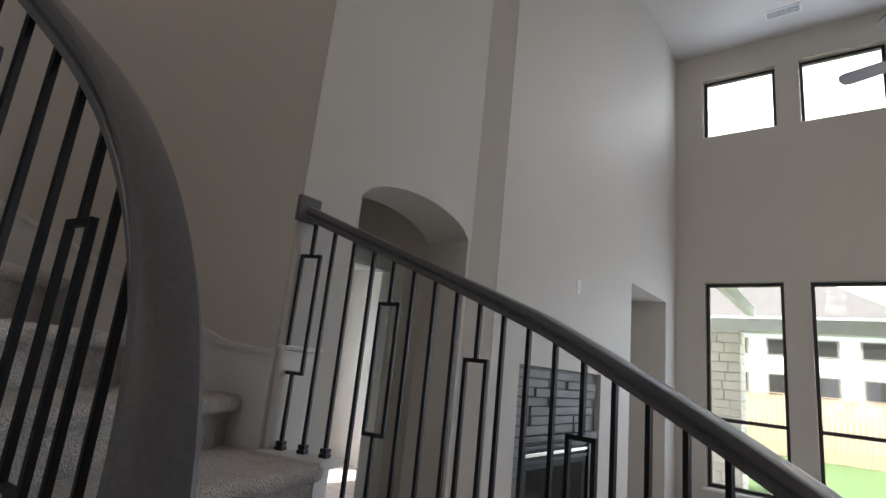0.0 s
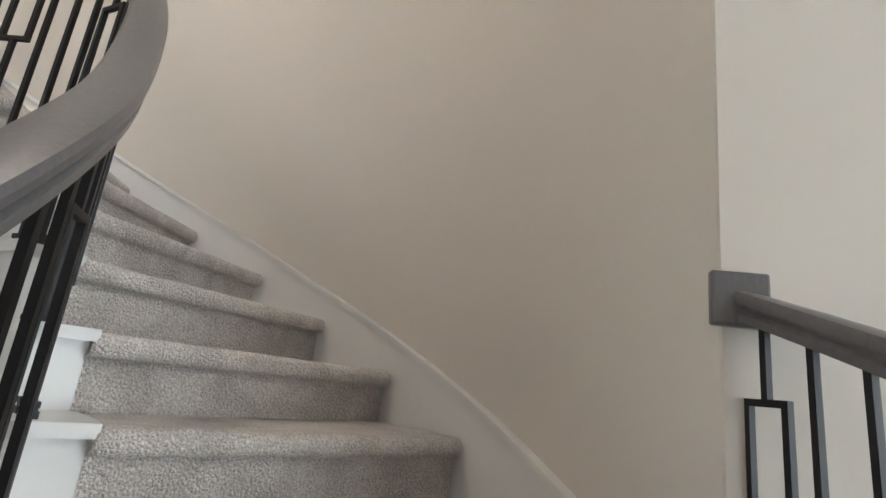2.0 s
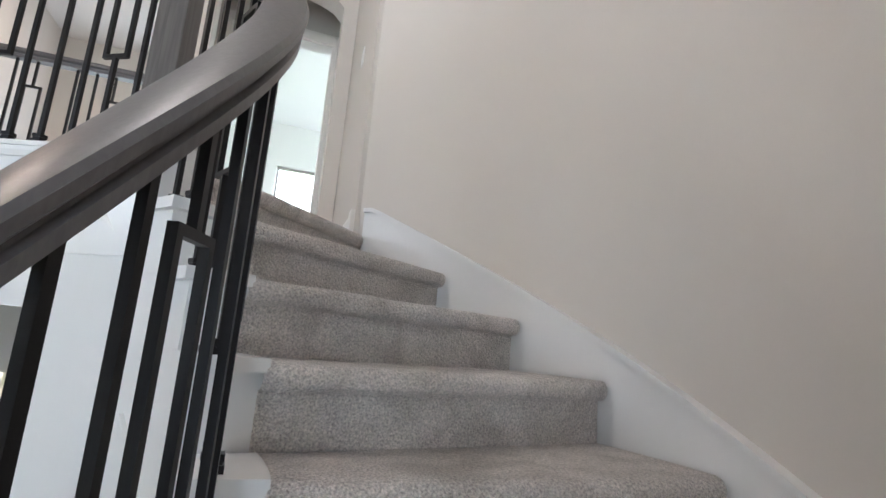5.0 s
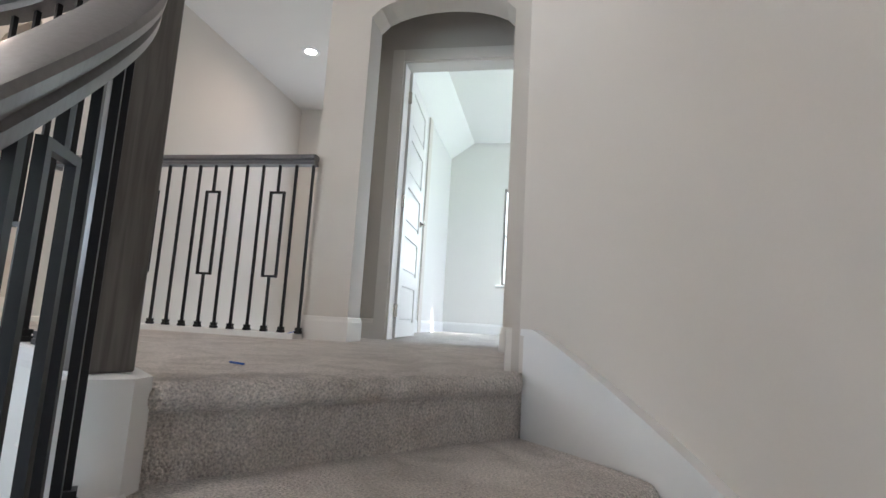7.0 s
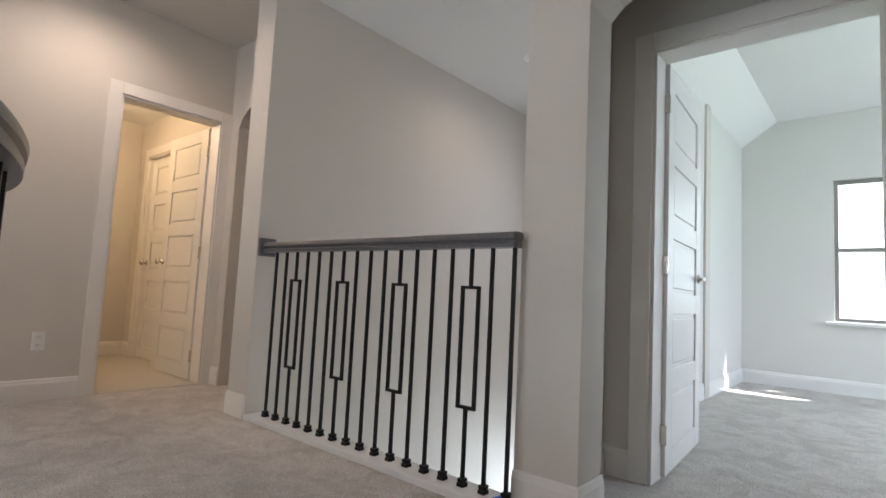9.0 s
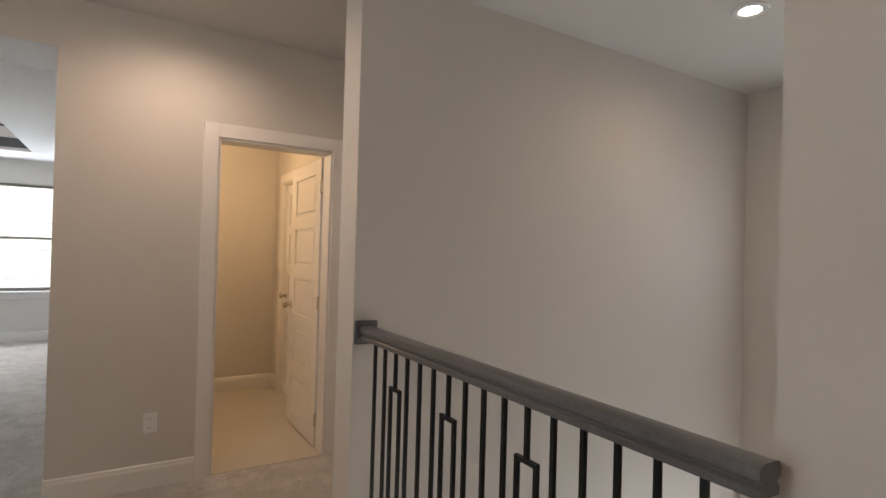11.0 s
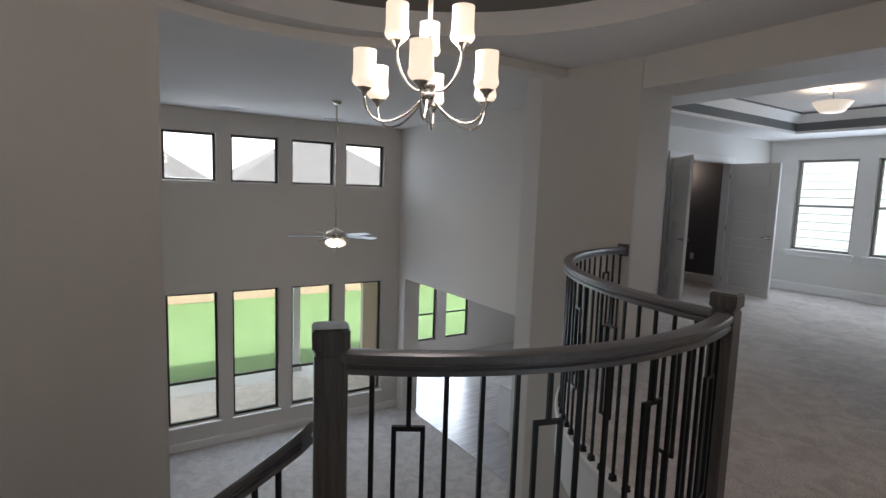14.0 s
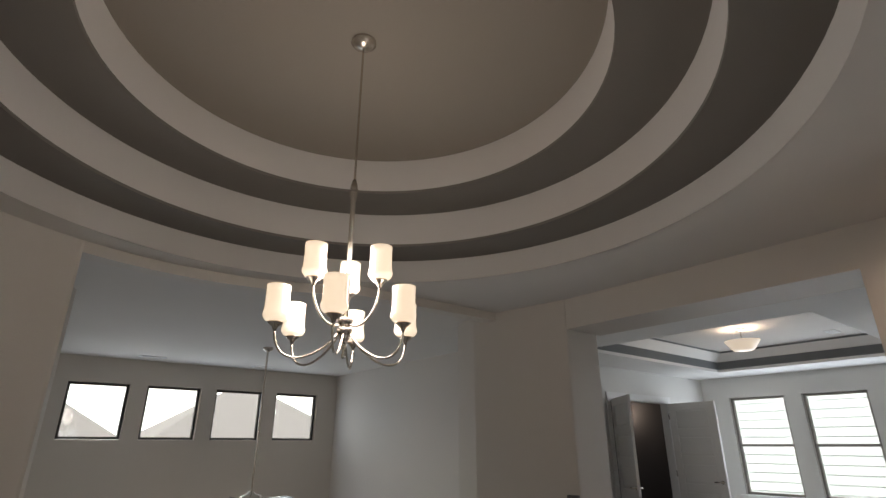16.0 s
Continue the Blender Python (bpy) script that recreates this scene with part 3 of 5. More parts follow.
# white edge of the landing
for nm, pts in (("trim_landing_near", NEAR), ("trim_landing_bow", BOW)):
    structure(nm, sweep([(x, y, L) for x, y in pts], [(-0.020, -0.32), (0.045, -0.32), (0.045, 0.012), (-0.020, 0.012)][::-1]), TRIM, "white painted fascia round the landing edge", "trim")
    structure(nm + "_cap", sweep([(x, y, L) for x, y in pts], [(-0.036, 0.012), (0.06, 0.012), (0.06, 0.022), (0.055, 0.03), (-0.03, 0.03), (-0.036, 0.024)][::-1]), TRIM, "white painted cap the balusters stand on", "trim")
    structure(nm + "_bead", sweep([(x, y, L) for x, y in pts], [(-0.030, -0.022), (-0.019, -0.022), (-0.019, 0.011), (-0.034, 0.011), (-0.034, -0.004)][::-1]), TRIM, "white painted bead under the cap", "trim")
structure("trim_foyer_edge", cube(-0.088, 1.708, -2.67, -2.53, L - 0.32, L + 0.03, 0.006), TRIM, "white painted curb under the straight railing", "trim")

# wall under the landing and under the stair
under = [(x, y) for x, y in NEAR]
structure("wall_under_landing", join_bm(prism([(x, y + 0.017) for x, y in under[:6]] + [(x, y - 0.12) for x, y in under[:6]][::-1], 0, L - 0.32), prism([(x, y + 0.017) for x, y in under[5:25]] + [(x, y - 0.12) for x, y in under[5:25]][::-1], 2.66, L - 0.32), prism([(x, y + 0.017) for x, y in under[24:]] + [(x, y - 0.12) for x, y in under[24:]][::-1], 0, L - 0.32)), TRIM, "white curved wall with a doorway under the landing", "wall")
structure("wall_stair_head", prism([(-0.612, -0.612), (-0.705, -0.710), (-0.70, -0.76), (NW1[0], NW1[1] - 0.10), (NW1[0] + 0.004, NW1[1] + 0.02)], 0, L + 0.012), TRIM, "white painted pier at the stair head", "wall")
structure("wall_under_back", wall_bm("y", -2.9, -2.8, -1.4, 3.0, 0, L - 0.3, [(0.1, 1.6, 0, 2.3)]), PAINT, "beige wall seen through the doorway below", "wall")

# upper ceilings with the stepped dome
HUB = (0.115, -0.09)
def ceiling_with_hole(x0, x1, y0, y1, r, z0, z1, n=96):
    bm = bmesh.new()
    inner, outer = [], []
    angles = sorted([2 * math.pi * i / n + 1e-4 for i in range(n)] + [math.atan2(y - HUB[1], x - HUB[0]) % (2 * math.pi) for x in (x0, x1) for y in (y0, y1)])
    n = len(angles)
    for a in angles:
        c, s = math.cos(a), math.sin(a)
        k = min((x1 - HUB[0]) / c if c > 1e-9 else 1e9, (x0 - HUB[0]) / c if c < -1e-9 else 1e9, (y1 - HUB[1]) / s if s > 1e-9 else 1e9, (y0 - HUB[1]) / s if s < -1e-9 else 1e9)
        inner.append((HUB[0] + r * c, HUB[1] + r * s))
        outer.append((HUB[0] + k * c, HUB[1] + k * s))
    for z, flip in ((z0, 1), (z1, 0)):
        vi = [bm.verts.new((*p, z)) for p in inner]
        vo = [bm.verts.new((*p, z)) for p in outer]
        for i in range(n):
            j = (i + 1) % n
            bm.faces.new((vi[i], vi[j], vo[j], vo[i]))
    return bm


# shallow curved header that parts the rotunda from the great room
HEAD = arc_pts(2.06, WA - 0.1, 56, 40) + [(2.86, 1.70)]
HEAD_BACK = [(2.86, 1.86)] + arc_pts(2.19, 56, WA - 0.1, 40)
structure("wall_rotunda_header", prism(HEAD + HEAD_BACK, 5.79, CEIL - 0.001), PAINT, "greige curved header between the rotunda and the great room", "wall")
D1, D2, D3 = 6.06, 6.33, 6.60
structure("ceiling_rotunda", ceiling_with_hole(-2.75, 3.27, -2.74, 2.4, 1.97, CEIL, CEIL + 0.02), CEILP, "greige landing ceiling with a round opening", "ceiling")
bm = bmesh.new()
for x0, x1, y0, y1 in ((-2.75, 4.1, 2.4, YN + 0.1),):
    box(bm, x0, x1, y0, y1, CEIL, CEIL + 0.1)
structure("ceiling_great", bm, CEILP, "greige great room ceiling", "ceiling")
structure("ceiling_foyer", prism([(-1.5, -3.42), (-0.15, -3.42), (-0.15, -5.95), (3.05, -5.95), (3.05, -2.74), (-1.5, -2.74)], CEIL, CEIL + 0.1), CEILP, "greige hall and foyer ceiling", "ceiling")
def tube(r0, r1, z0, z1, n=96):
    bm = bmesh.new()
    rows = [[bm.verts.new((HUB[0] + r * math.cos(2 * math.pi * i / n), HUB[1] + r * math.sin(2 * math.pi * i / n), z)) for i in range(n)] for r, z in ((r0, z0), (r1, z0), (r1, z1), (r0, z1))]
    for a, b in zip(rows, rows[1:] + rows[:1]):
        for i in range(n):
            bm.faces.new((a[i], a[(i + 1) % n], b[(i + 1) % n], b[i]))
    return bm
for nm, r, z0, z1 in (("trim_dome_outer", 1.97, CEIL + 0.004, D1), ("trim_dome_middle", 1.625, D1 + 0.004, D2), ("trim_dome_inner", 1.24, D2 + 0.004, D3)):
    soft_edges(structure(nm, tube(r, r + 0.05, z0, z1), CEILP, "pale upright band of the stepped round ceiling", "ceiling trim"))
structure("ceiling_dome_low", tube(1.623, 2.03, D1, D1 + 0.02), RING_DARK, "dark taupe ring of the stepped ceiling", "ceiling")
structure("ceiling_dome_mid", tube(1.238, 1.69, D2, D2 + 0.02), RING_DARK, "dark taupe ring of the stepped ceiling", "ceiling")
structure("ceiling_dome_top", lathe([(0, D3), (1.30, D3), (1.30, D3 + 0.05), (0, D3 + 0.05)], 96, HUB), RING_DISC, "brown painted disc at the top of the round ceiling", "ceiling")
structure("roof_cover", prism([(-6, -8.3), (9.75, -8.3), (9.75, YN + 0.3), (-6, YN + 0.3)], 6.95, 7.1), ROOF, "plain roof over the house", "roof")

# ---------------------------------------------------------------- staircase
RIN, ROUT = 1.0, 2.034      # carpeted width
stair = thing("staircase", (0, 0, 0), "curved staircase with grey carpeted steps and white painted sides", "staircase")


def step_bm(k):
    """Carpet of one step: riser, rounded nosing and tread; k risers under the landing."""
    z, th = L - k * H, radians(TL - k * DT + (2.4 if k == 0 else 0))
    # across the step: (distance in front of the radial line, height, share of the next tread)
    prof = [(-0.018, -H, 0), (-0.018, -0.066, 0), (-0.012, -0.060, 0)]
    for i in range(9):
        a = math.pi * (-0.5 + i / 8)
        prof.append((0.008 + 0.026 * math.cos(a), -0.030 + 0.030 * math.sin(a), 0))
    prof += [(-0.03, 0, 0), (0, 0, 0.35), (0, 0, 0.7), (0, 0, 1.28 if k == 1 else 1.06)]
    if k == 0:
        prof = prof[:-3] + [(-0.07, 0.002, 0)]
    bm = bmesh.new()
    rows = []
    radii = [RIN, RIN + 0.006, RIN + 0.02] + [RIN + 0.02 + (ROUT - RIN - 0.05) * i / 12 for i in range(1, 13)] + [ROUT - 0.018, ROUT - 0.008, ROUT]
    for r in radii:
        pull = 0.0
        edge = min(r - RIN, ROUT - r)
        if edge < 0.03:
            pull = (0.03 - math.sqrt(max(0, 0.03 ** 2 - (0.03 - edge) ** 2))) * 0.7
        wob = 0.003 * noise.noise(Vector((r * 9, k * 3.7, 0.3)))
        row = []
        for d, dz, s in prof:
            lin = d - (pull if d > -0.01 and s == 0 else 0) + (wob if s == 0 else 0)
            a = th + s * radians(DT)
            x, y = r * math.cos(a), r * math.sin(a)
            # in front means back along the climb
            row.append(bm.verts.new((x + lin * math.sin(a), y - lin * math.cos(a), z + dz + (wob * 0.6 if dz > -0.05 else 0))))
        rows.append(row)
    for a, b in zip(rows, rows[1:]):
        for i in range(len(prof) - 1):
            bm.faces.new((a[i], a[i + 1], b[i + 1], b[i]))
    return bm


for k in range(0, 17):
    soft_edges(part("step", step_bm(k), CARPET, stair, "carpeted step" if k == 0 else ""), 60)

# inner white ends of the steps: bracket and cap
for k in range(0, 17):
    z, t0, t1 = L - k * H, TL - k * DT, TL - (k - 1) * DT
    n = 4
    if k:
        part("bracket", arc_wall(0.872, RIN + 0.012, t0 + 1.1, t1 + 1.1, z - H - 0.001, z - 0.024, n), TRIM, stair)
        part("tread_cap", arc_wall(0.85, RIN + 0.010, t0 - 1.2, t1 - 0.1, z - 0.024, z + 0.006, n), TRIM, stair)
    if k > 0:
        part("stringer", arc_wall(0.874, 0.98, t0, t1, max(0.0, z - 0.42), z - H - 0.001, n), TRIM, stair)
# outer white ends of the open lower steps
for k in range(11, 17):
    z, t0, t1 = L - k * H, TL - k * DT, min(TL - (k - 1) * DT, WA + 0.2)
    part("bracket", arc_wall(ROUT + 0.001, 2.12, t0 + 0.3, t1 + (0.3 if k > 11 else 0), 0.0, z - 0.024, 4), TRIM, stair)
    part("tread_cap", arc_wall(ROUT - 0.03, 2.145, t0 - 0.75, t1 - (0.75 if k > 11 else 0), z - 0.024, z + 0.006, 4), TRIM, stair)


def helix_wall(r0, r1, a0, a1, low, high, n=60):
    """A curved band between two heights that follow the angle."""
    bm = bmesh.new()
    rows = []
    for i in range(n + 1):
        d = a0 + (a1 - a0) * i / n
        a = radians(d)
        rows.append([bm.verts.new((r * math.cos(a), r * math.sin(a), z)) for r, z in ((r0, low(d)), (r1, low(d)), (r1, high(d)), (r0, high(d)))])
    for p, q in zip(rows, rows[1:]):
        for i in range(4):
            bm.faces.new((p[i], p[(i + 1) % 4], q[(i + 1) % 4], q[i]))
    bm.faces.new(rows[0])
    bm.faces.new(rows[-1])
    return bm


def nose(d):
    """Height of the nosing line at an angle."""
    return L - (TL - d) / DT * H


def skirt_top(d):
    z = nose(d) + float(np.interp(d, (125, 165), (0.150, 0.125)))
    lowest = nose(119.5) + 0.15
    ease = nose(d) + 0.15
    return max(min(z, L + 0.135), lowest + 0.5 * math.log1p(math.exp((ease - lowest) / 0.03 - 0.0)) * 0.06 - 0.0208) if d < 150 else min(z, L + 0.135)


soft_edges(part("skirt", helix_wall(2.038, 2.066, WA, 228.6, lambda d: max(0, nose(d) - 0.40), lambda d: skirt_top(d) - 0.02, 90), TRIM, stair, "white painted skirt board along the curved wall"))
soft_edges(part("skirt_bead", helix_wall(2.024, 2.066, WA, 228.6, lambda d: skirt_top(d) - 0.02, skirt_top, 90), TRIM, stair))
# closed white wall under the inner side, with its panel moulding
soft_edges(part("under_wall", helix_wall(0.876, 0.93, 56, TL, lambda d: 0.0, lambda d: max(0.05, nose(d) - 0.40), 80), TRIM, stair, "white painted wall under the stair"))
soft_edges(part("panel_moulding", helix_wall(0.862, 0.880, 100, TL - 6, lambda d: nose(d) - 0.66, lambda d: nose(d) - 0.625, 60), TRIM, stair))
part("underside", helix_wall(0.93, 2.05, 56, TL, lambda d: max(0.0, nose(d) - 0.42), lambda d: max(0.01, nose(d) - 0.38), 60), TRIM, stair)

# ---------------------------------------------------------------- railings
RAIL = [(-0.030, -0.062), (0.030, -0.062), (0.031, -0.046), (0.024, -0.040), (0.025, -0.034), (0.034, -0.028), (0.036, -0.014), (0.031, -0.004), (0.018, 0.0),
        (-0.018, 0.0), (-0.031, -0.004), (-0.036, -0.014), (-0.034, -0.028), (-0.025, -0.034), (-0.024, -0.040), (-0.031, -0.046)]
IW = 0.0135
iron_cache = {}


def iron(length, boxed):
    """Mesh of one iron baluster, from its foot up."""
    key = (round(length, 3), boxed)
    if key not in iron_cache:
        bm = bmesh.new()
        h, w = length, IW / 2
        if not boxed:
            box(bm, -w, w, -w, w, 0, h)
        else:
            half, lo = 0.041, h * boxed[0]
            hi = lo + boxed[1]
            xs = [-half - w, -half + w, -w, w, half - w, half + w]
            zs = [0, lo, lo + IW, hi - IW, hi, h]
            solid = {(2, 0), (2, 4)} | {(i, 1) for i in range(5)} | {(i, 3) for i in range(5)} | {(0, 2), (4, 2)}
            vs = {}

            def at(i, j, k):
                if (i, j, k) not in vs:
                    vs[i, j, k] = bm.verts.new((xs[i], (-w, w)[k], zs[j]))
                return vs[i, j, k]

            for i, j in sorted(solid):
                for k in (0, 1):
                    bm.faces.new((at(i, j, k), at(i + 1, j, k), at(i + 1, j + 1, k), at(i, j + 1, k)))
                for di, dj, p, q in ((-1, 0, (i, j), (i, j + 1)), (1, 0, (i + 1, j), (i + 1, j + 1)), (0, -1, (i, j), (i + 1, j)), (0, 1, (i, j + 1), (i + 1, j + 1))):
                    if (i + di, j + dj) not in solid:
                        bm.faces.new((at(*p, 0), at(*q, 0), at(*q, 1), at(*p, 1)))
        me = bpy.data.meshes.new("baluster")
        bmesh.ops.recalc_face_normals(bm, faces=bm.faces)
        bm.to_mesh(me)
        bm.free()
        me.materials.append(IRON)
        iron_cache[key] = me
    return iron_cache[key]


bm = bmesh.new()
for r, z0, z1 in ((0.016, 0, 0.014), (0.0125, 0.014, 0.02), (0.0145, 0.02, 0.032)):
    box(bm, -r, r, -r, r, z0, z1)
shoe_mesh = bpy.data.meshes.new("shoe")
bm.to_mesh(shoe_mesh)
bm.free()
shoe_mesh.materials.append(IRON)


def baluster(parent, x, y, z0, z1, turn, boxed=None):
    b = shared("baluster", iron(z1 - z0, boxed), parent, pose(x, y, z0, 0, 0, turn))
    shared("shoe", shoe_mesh, b)
    return b


def rosette(parent, x, y, z, turn):
    b = cube(-0.055, 0.055, -0.012, 0.012, -0.055, 0.055, 0.006)
    return part("rosette", moved(b, pose(x, y, z, 0, 0, turn)), RAILW, parent, "square wall rosette")


def newel(x, y, z0, h, turn, label):
    t = thing("newel_post", (x, y, z0), label, "newel post", "newel posts")
    t.rotation_euler = (0, 0, radians(turn))
    part("post", cube(-0.046, 0.046, -0.046, 0.046, 0, h, 0.004), POSTW, t)
    part("neck", cube(-0.040, 0.040, -0.040, 0.040, h, h + 0.012), POSTW, t)
    b = bmesh.new()
    box(b, -0.051, 0.051, -0.051, 0.051, h + 0.012, h + 0.075)
    bmesh.ops.bevel(b, geom=b.edges[:], offset=0.006, segments=2, affect="EDGES")
    part("cap", b, POSTW, t)
    return t


def flat_rail(name, pts, label, top, gap, first, ends):
    """A level railing along points, with every fourth baluster boxed."""
    t = thing(name, (0, 0, 0), label, "railing", "", "")
    soft_edges(part("handrail", sweep([(x, y, L + top) for x, y in pts], RAIL), RAILW, t), 40)
    run, prev, want, i = 0.0, Vector(pts[0]), first[1], first[0]
    for p in pts[1:]:
        p = Vector(p)
        seg = (p - prev).length
        while run + seg >= want:
            s = (want - run) / seg
            q = prev.lerp(p, s)
            if want < ends:
                d = p - prev
                baluster(t, q.x, q.y, L + 0.03, L + top - 0.06, math.degrees(math.atan2(d.y, d.x)), (0.315, 0.50) if i % 4 == 2 else None)
            want += gap
            i += 1
        run += seg
        prev = p
    return t


TOP = 1.05
near_len = sum((Vector(a) - Vector(b)).length for a, b in zip(NEAR, NEAR[1:]))
bow_len = sum((Vector(a) - Vector(b)).length for a, b in zip(BOW, BOW[1:]))
flat_rail("landing_railing", NEAR, "grey wood and black iron railing curving along the landing", TOP, 0.105, (1, 0.12), near_len - 0.06)
t = flat_rail("bow_railing", BOW, "grey wood and black iron railing bowing round to the wall", TOP, 0.105, (1, 0.12), bow_len - 0.04)
rosette(t, ROSN[0] - 0.008, ROSN[1] + 0.0, L + TOP - 0.03, -80)
t = flat_rail("straight_railing", [(1.71, -2.60), (-0.098, -2.60)], "straight grey wood and black iron railing over the foyer", TOP, 0.104, (0, 0.129), 1.80)
rosette(t, 1.698, -2.60, L + TOP - 0.03, 90)
newel(NW1[0], NW1[1], L + 0.012, 1.03, -17, "square grey oak newel post at the stair head")
newel(NW2[0], NW2[1], L, 1.055, 10, "square grey oak newel post between two railings")

# stair rails
INR, OUTR = 0.90, 2.092
RAIL_R = (1.02, 1.012, 1.005, 0.957, 0.93, 0.88, 0.878, 0.894, 0.916, 0.927, 0.912, 0.909, 0.917, 0.935)
RAIL_Z = (0.855, 0.915, 0.98, 1.018, 0.985, 0.922, 0.900, 0.926, 0.937, 0.915, 0.89, 0.838, 0.795, 0.76)
RAIL_AT = (47, 65, 80, 95, 108, 120, 132, 145, 160, 175, 190, 205, 218, 228)


def in_r(d):
    return float(np.mean([np.interp(d + u, RAIL_AT, RAIL_R) for u in range(-14, 15, 2)]))


def out_top(d):
    return nose(d) + 0.85 + 0.085 * min(1.0, (WA - d) / 30)


def in_top(d):
    return nose(d) + float(np.mean([np.interp(d + u, RAIL_AT, RAIL_Z) for u in range(-14, 15, 2)]))


t = thing("inner_stair_railing", (0, 0, 0), "curved grey wood handrail with black iron balusters on the inner side", "railing")
pts = []
for i in range(121):
    d = 47 + (TL + 2 - 47) * i / 120
    a = radians(d)
    pts.append((in_r(d) * math.cos(a), in_r(d) * math.sin(a), in_top(d)))
soft_edges(part("handrail", sweep(pts, [(u * 1.2, v * 1.2) for u, v in RAIL]), RAILW, t), 40)
i = 0
for k in range(1, 17):
    for s in (0.15, 0.65):
        d = TL - k * DT + s * DT
        a = radians(d)
        z0 = L - k * H + 0.006
        baluster(t, in_r(d) * math.cos(a), in_r(d) * math.sin(a), z0, in_top(d) - 0.07, d + 90, (0.30, 0.46) if i % 4 == 2 else None)
        i += 1
t = thing("outer_stair_railing", (0, 0, 0), "grey wood handrail with black iron balusters on the open side", "railing")
pts = []
for i in range(61):
    d = 47 + (WA - 0.2 - 47) * i / 60
    a = radians(d)
    pts.append((OUTR * math.cos(a), OUTR * math.sin(a), out_top(d)))
soft_edges(part("handrail", sweep(pts, RAIL), RAILW, t), 40)
a = radians(WA - 0.2)
rosette(t, XA + 0.012, OUTR * math.sin(a) - 0.01, out_top(WA) - 0.03, 90)
i = 0
d = 111.0
while d > 54.5:
    a = radians(d)
    k = math.ceil((TL - d) / DT - 0.05)
    z0 = L - k * H + 0.006
    baluster(t, OUTR * math.cos(a), OUTR * math.sin(a), z0, out_top(d) - 0.055, d + 90, (0.31, 0.48) if i % 4 == 0 else None)
    d -= 2.65
    i += 1
a = radians(48)
newel(INR * math.cos(a), INR * math.sin(a), 0, 1.0, 48, "square grey oak newel post at the stair foot")
newel(OUTR * math.cos(a), OUTR * math.sin(a), 0, 1.0, 48, "square grey oak newel post at the stair foot")

# ---------------------------------------------------------------- windows


def window(name, axis, c, a0, a1, z0, z1, bars=(), frame_mat=None, depth=0.09, sill=True, fw=0.035, label="window with a dark bronze frame"):
    """A window in a wall across axis at c (the middle of the frame), from a0 to a1, with level bars."""
    frame_mat = frame_mat or FRAME
    t = thing(name, (0, 0, 0), label, "window", "", "structure")

    def b3(a, b, lo, hi, d0, d1, bev=0.003):
        if axis == "x":
            return cube(c + d0, c + d1, a, b, lo, hi, bev)
        return cube(a, b, c + d0, c + d1, lo, hi, bev)

    part("jamb", b3(a0, a0 + fw, z0, z1, -0.03, 0.03), frame_mat, t)
    part("jamb", b3(a1 - fw, a1, z0, z1, -0.03, 0.03), frame_mat, t)
    part("head", b3(a0 + fw, a1 - fw, z1 - fw, z1, -0.03, 0.03), frame_mat, t)
    part("bottom_rail", b3(a0 + fw, a1 - fw, z0, z0 + fw, -0.03, 0.03), frame_mat, t)
    cuts = [z0 + fw] + [z for z in bars] + [z1 - fw]
    for z in bars:
        part("meeting_rail", b3(a0 + fw, a1 - fw, z - 0.02, z + 0.02, -0.025, 0.025), frame_mat, t)
    for lo, hi in zip(cuts, cuts[1:]):
        p = part("pane", b3(a0 + fw, a1 - fw, lo + (0.02 if lo in bars else 0), hi - (0.02 if hi in bars else 0), -0.003, 0.003, 0), GLASS, t)
        p.visible_shadow = False
    return t


for i, (x0, x1) in enumerate(WIN_X):
    window("window_upper_%d" % (i + 1), "y", YN + 0.11, x0 + 0.004, x1 - 0.004, 4.684, 5.491)
    window("window_lower_%d" % (i + 1), "y", YN + 0.11, x0 + 0.004, x1 - 0.004, 0.454, 2.766, (1.19,), label="tall window with a dark bronze frame")
    structure("trim_sill_%d" % (i + 1), cube(x0 - 0.03, x1 + 0.03, YN - 0.05, YN + 0.075, 0.42, 0.449, 0.006), TRIM_WALL, "painted sill under a tall window", "window sill")
for i, (y0, y1, z0, z1) in enumerate(gwin):
    window("window_game_%d" % (i + 1), "x", GX + 0.09, y0 + 0.004, y1 - 0.004, z0 + 0.004, z1 - 0.004, (4.60,), FRAMEW, label="sash window with a taupe frame")
    structure("trim_game_sill_%d" % (i + 1), cube(GX - 0.06, GX + 0.05, y0 - 0.07, y1 + 0.07, z0 - 0.03, z0 - 0.002, 0.006), TRIM, "white window sill", "window sill")
    structure("trim_game_apron_%d" % (i + 1), cube(GX - 0.018, GX - 0.001, y0 - 0.05, y1 + 0.05, z0 - 0.11, z0 - 0.03, 0.004), TRIM, "white apron under a window sill", "window sill")
for i, (x0, x1) in enumerate(((5.8, 6.55), (6.87, 7.66), (9.5, 10.2))):
    window("window_nook_%d" % (i + 1), "y", 10.2, x0 + 0.004, x1 - 0.004, 0.454, 2.766, (1.19,))
window("window_bedroom", "y", -7.46, -1.676, -0.804, 3.854, 5.276, (4.57,), FRAMEW, label="sash window with a taupe frame")
structure("trim_bedroom_sill", cube(-1.75, -0.73, -7.42, -7.34, 3.815, 3.848, 0.006), TRIM, "white window sill", "window sill")
window("window_foyer", "y", -5.86, 0.344, 0.976, 4.304, 5.116, (), FRAMEW, label="foyer window with a taupe frame")
# added window out of view, goes with the bedroom fill lamp
window("window_bedroom_side", "x", -4.06, -6.796, -4.604, 3.924, 5.396, (4.64,), FRAMEW, label="added unseen bedroom window that lets light in")

# ---------------------------------------------------------------- doors


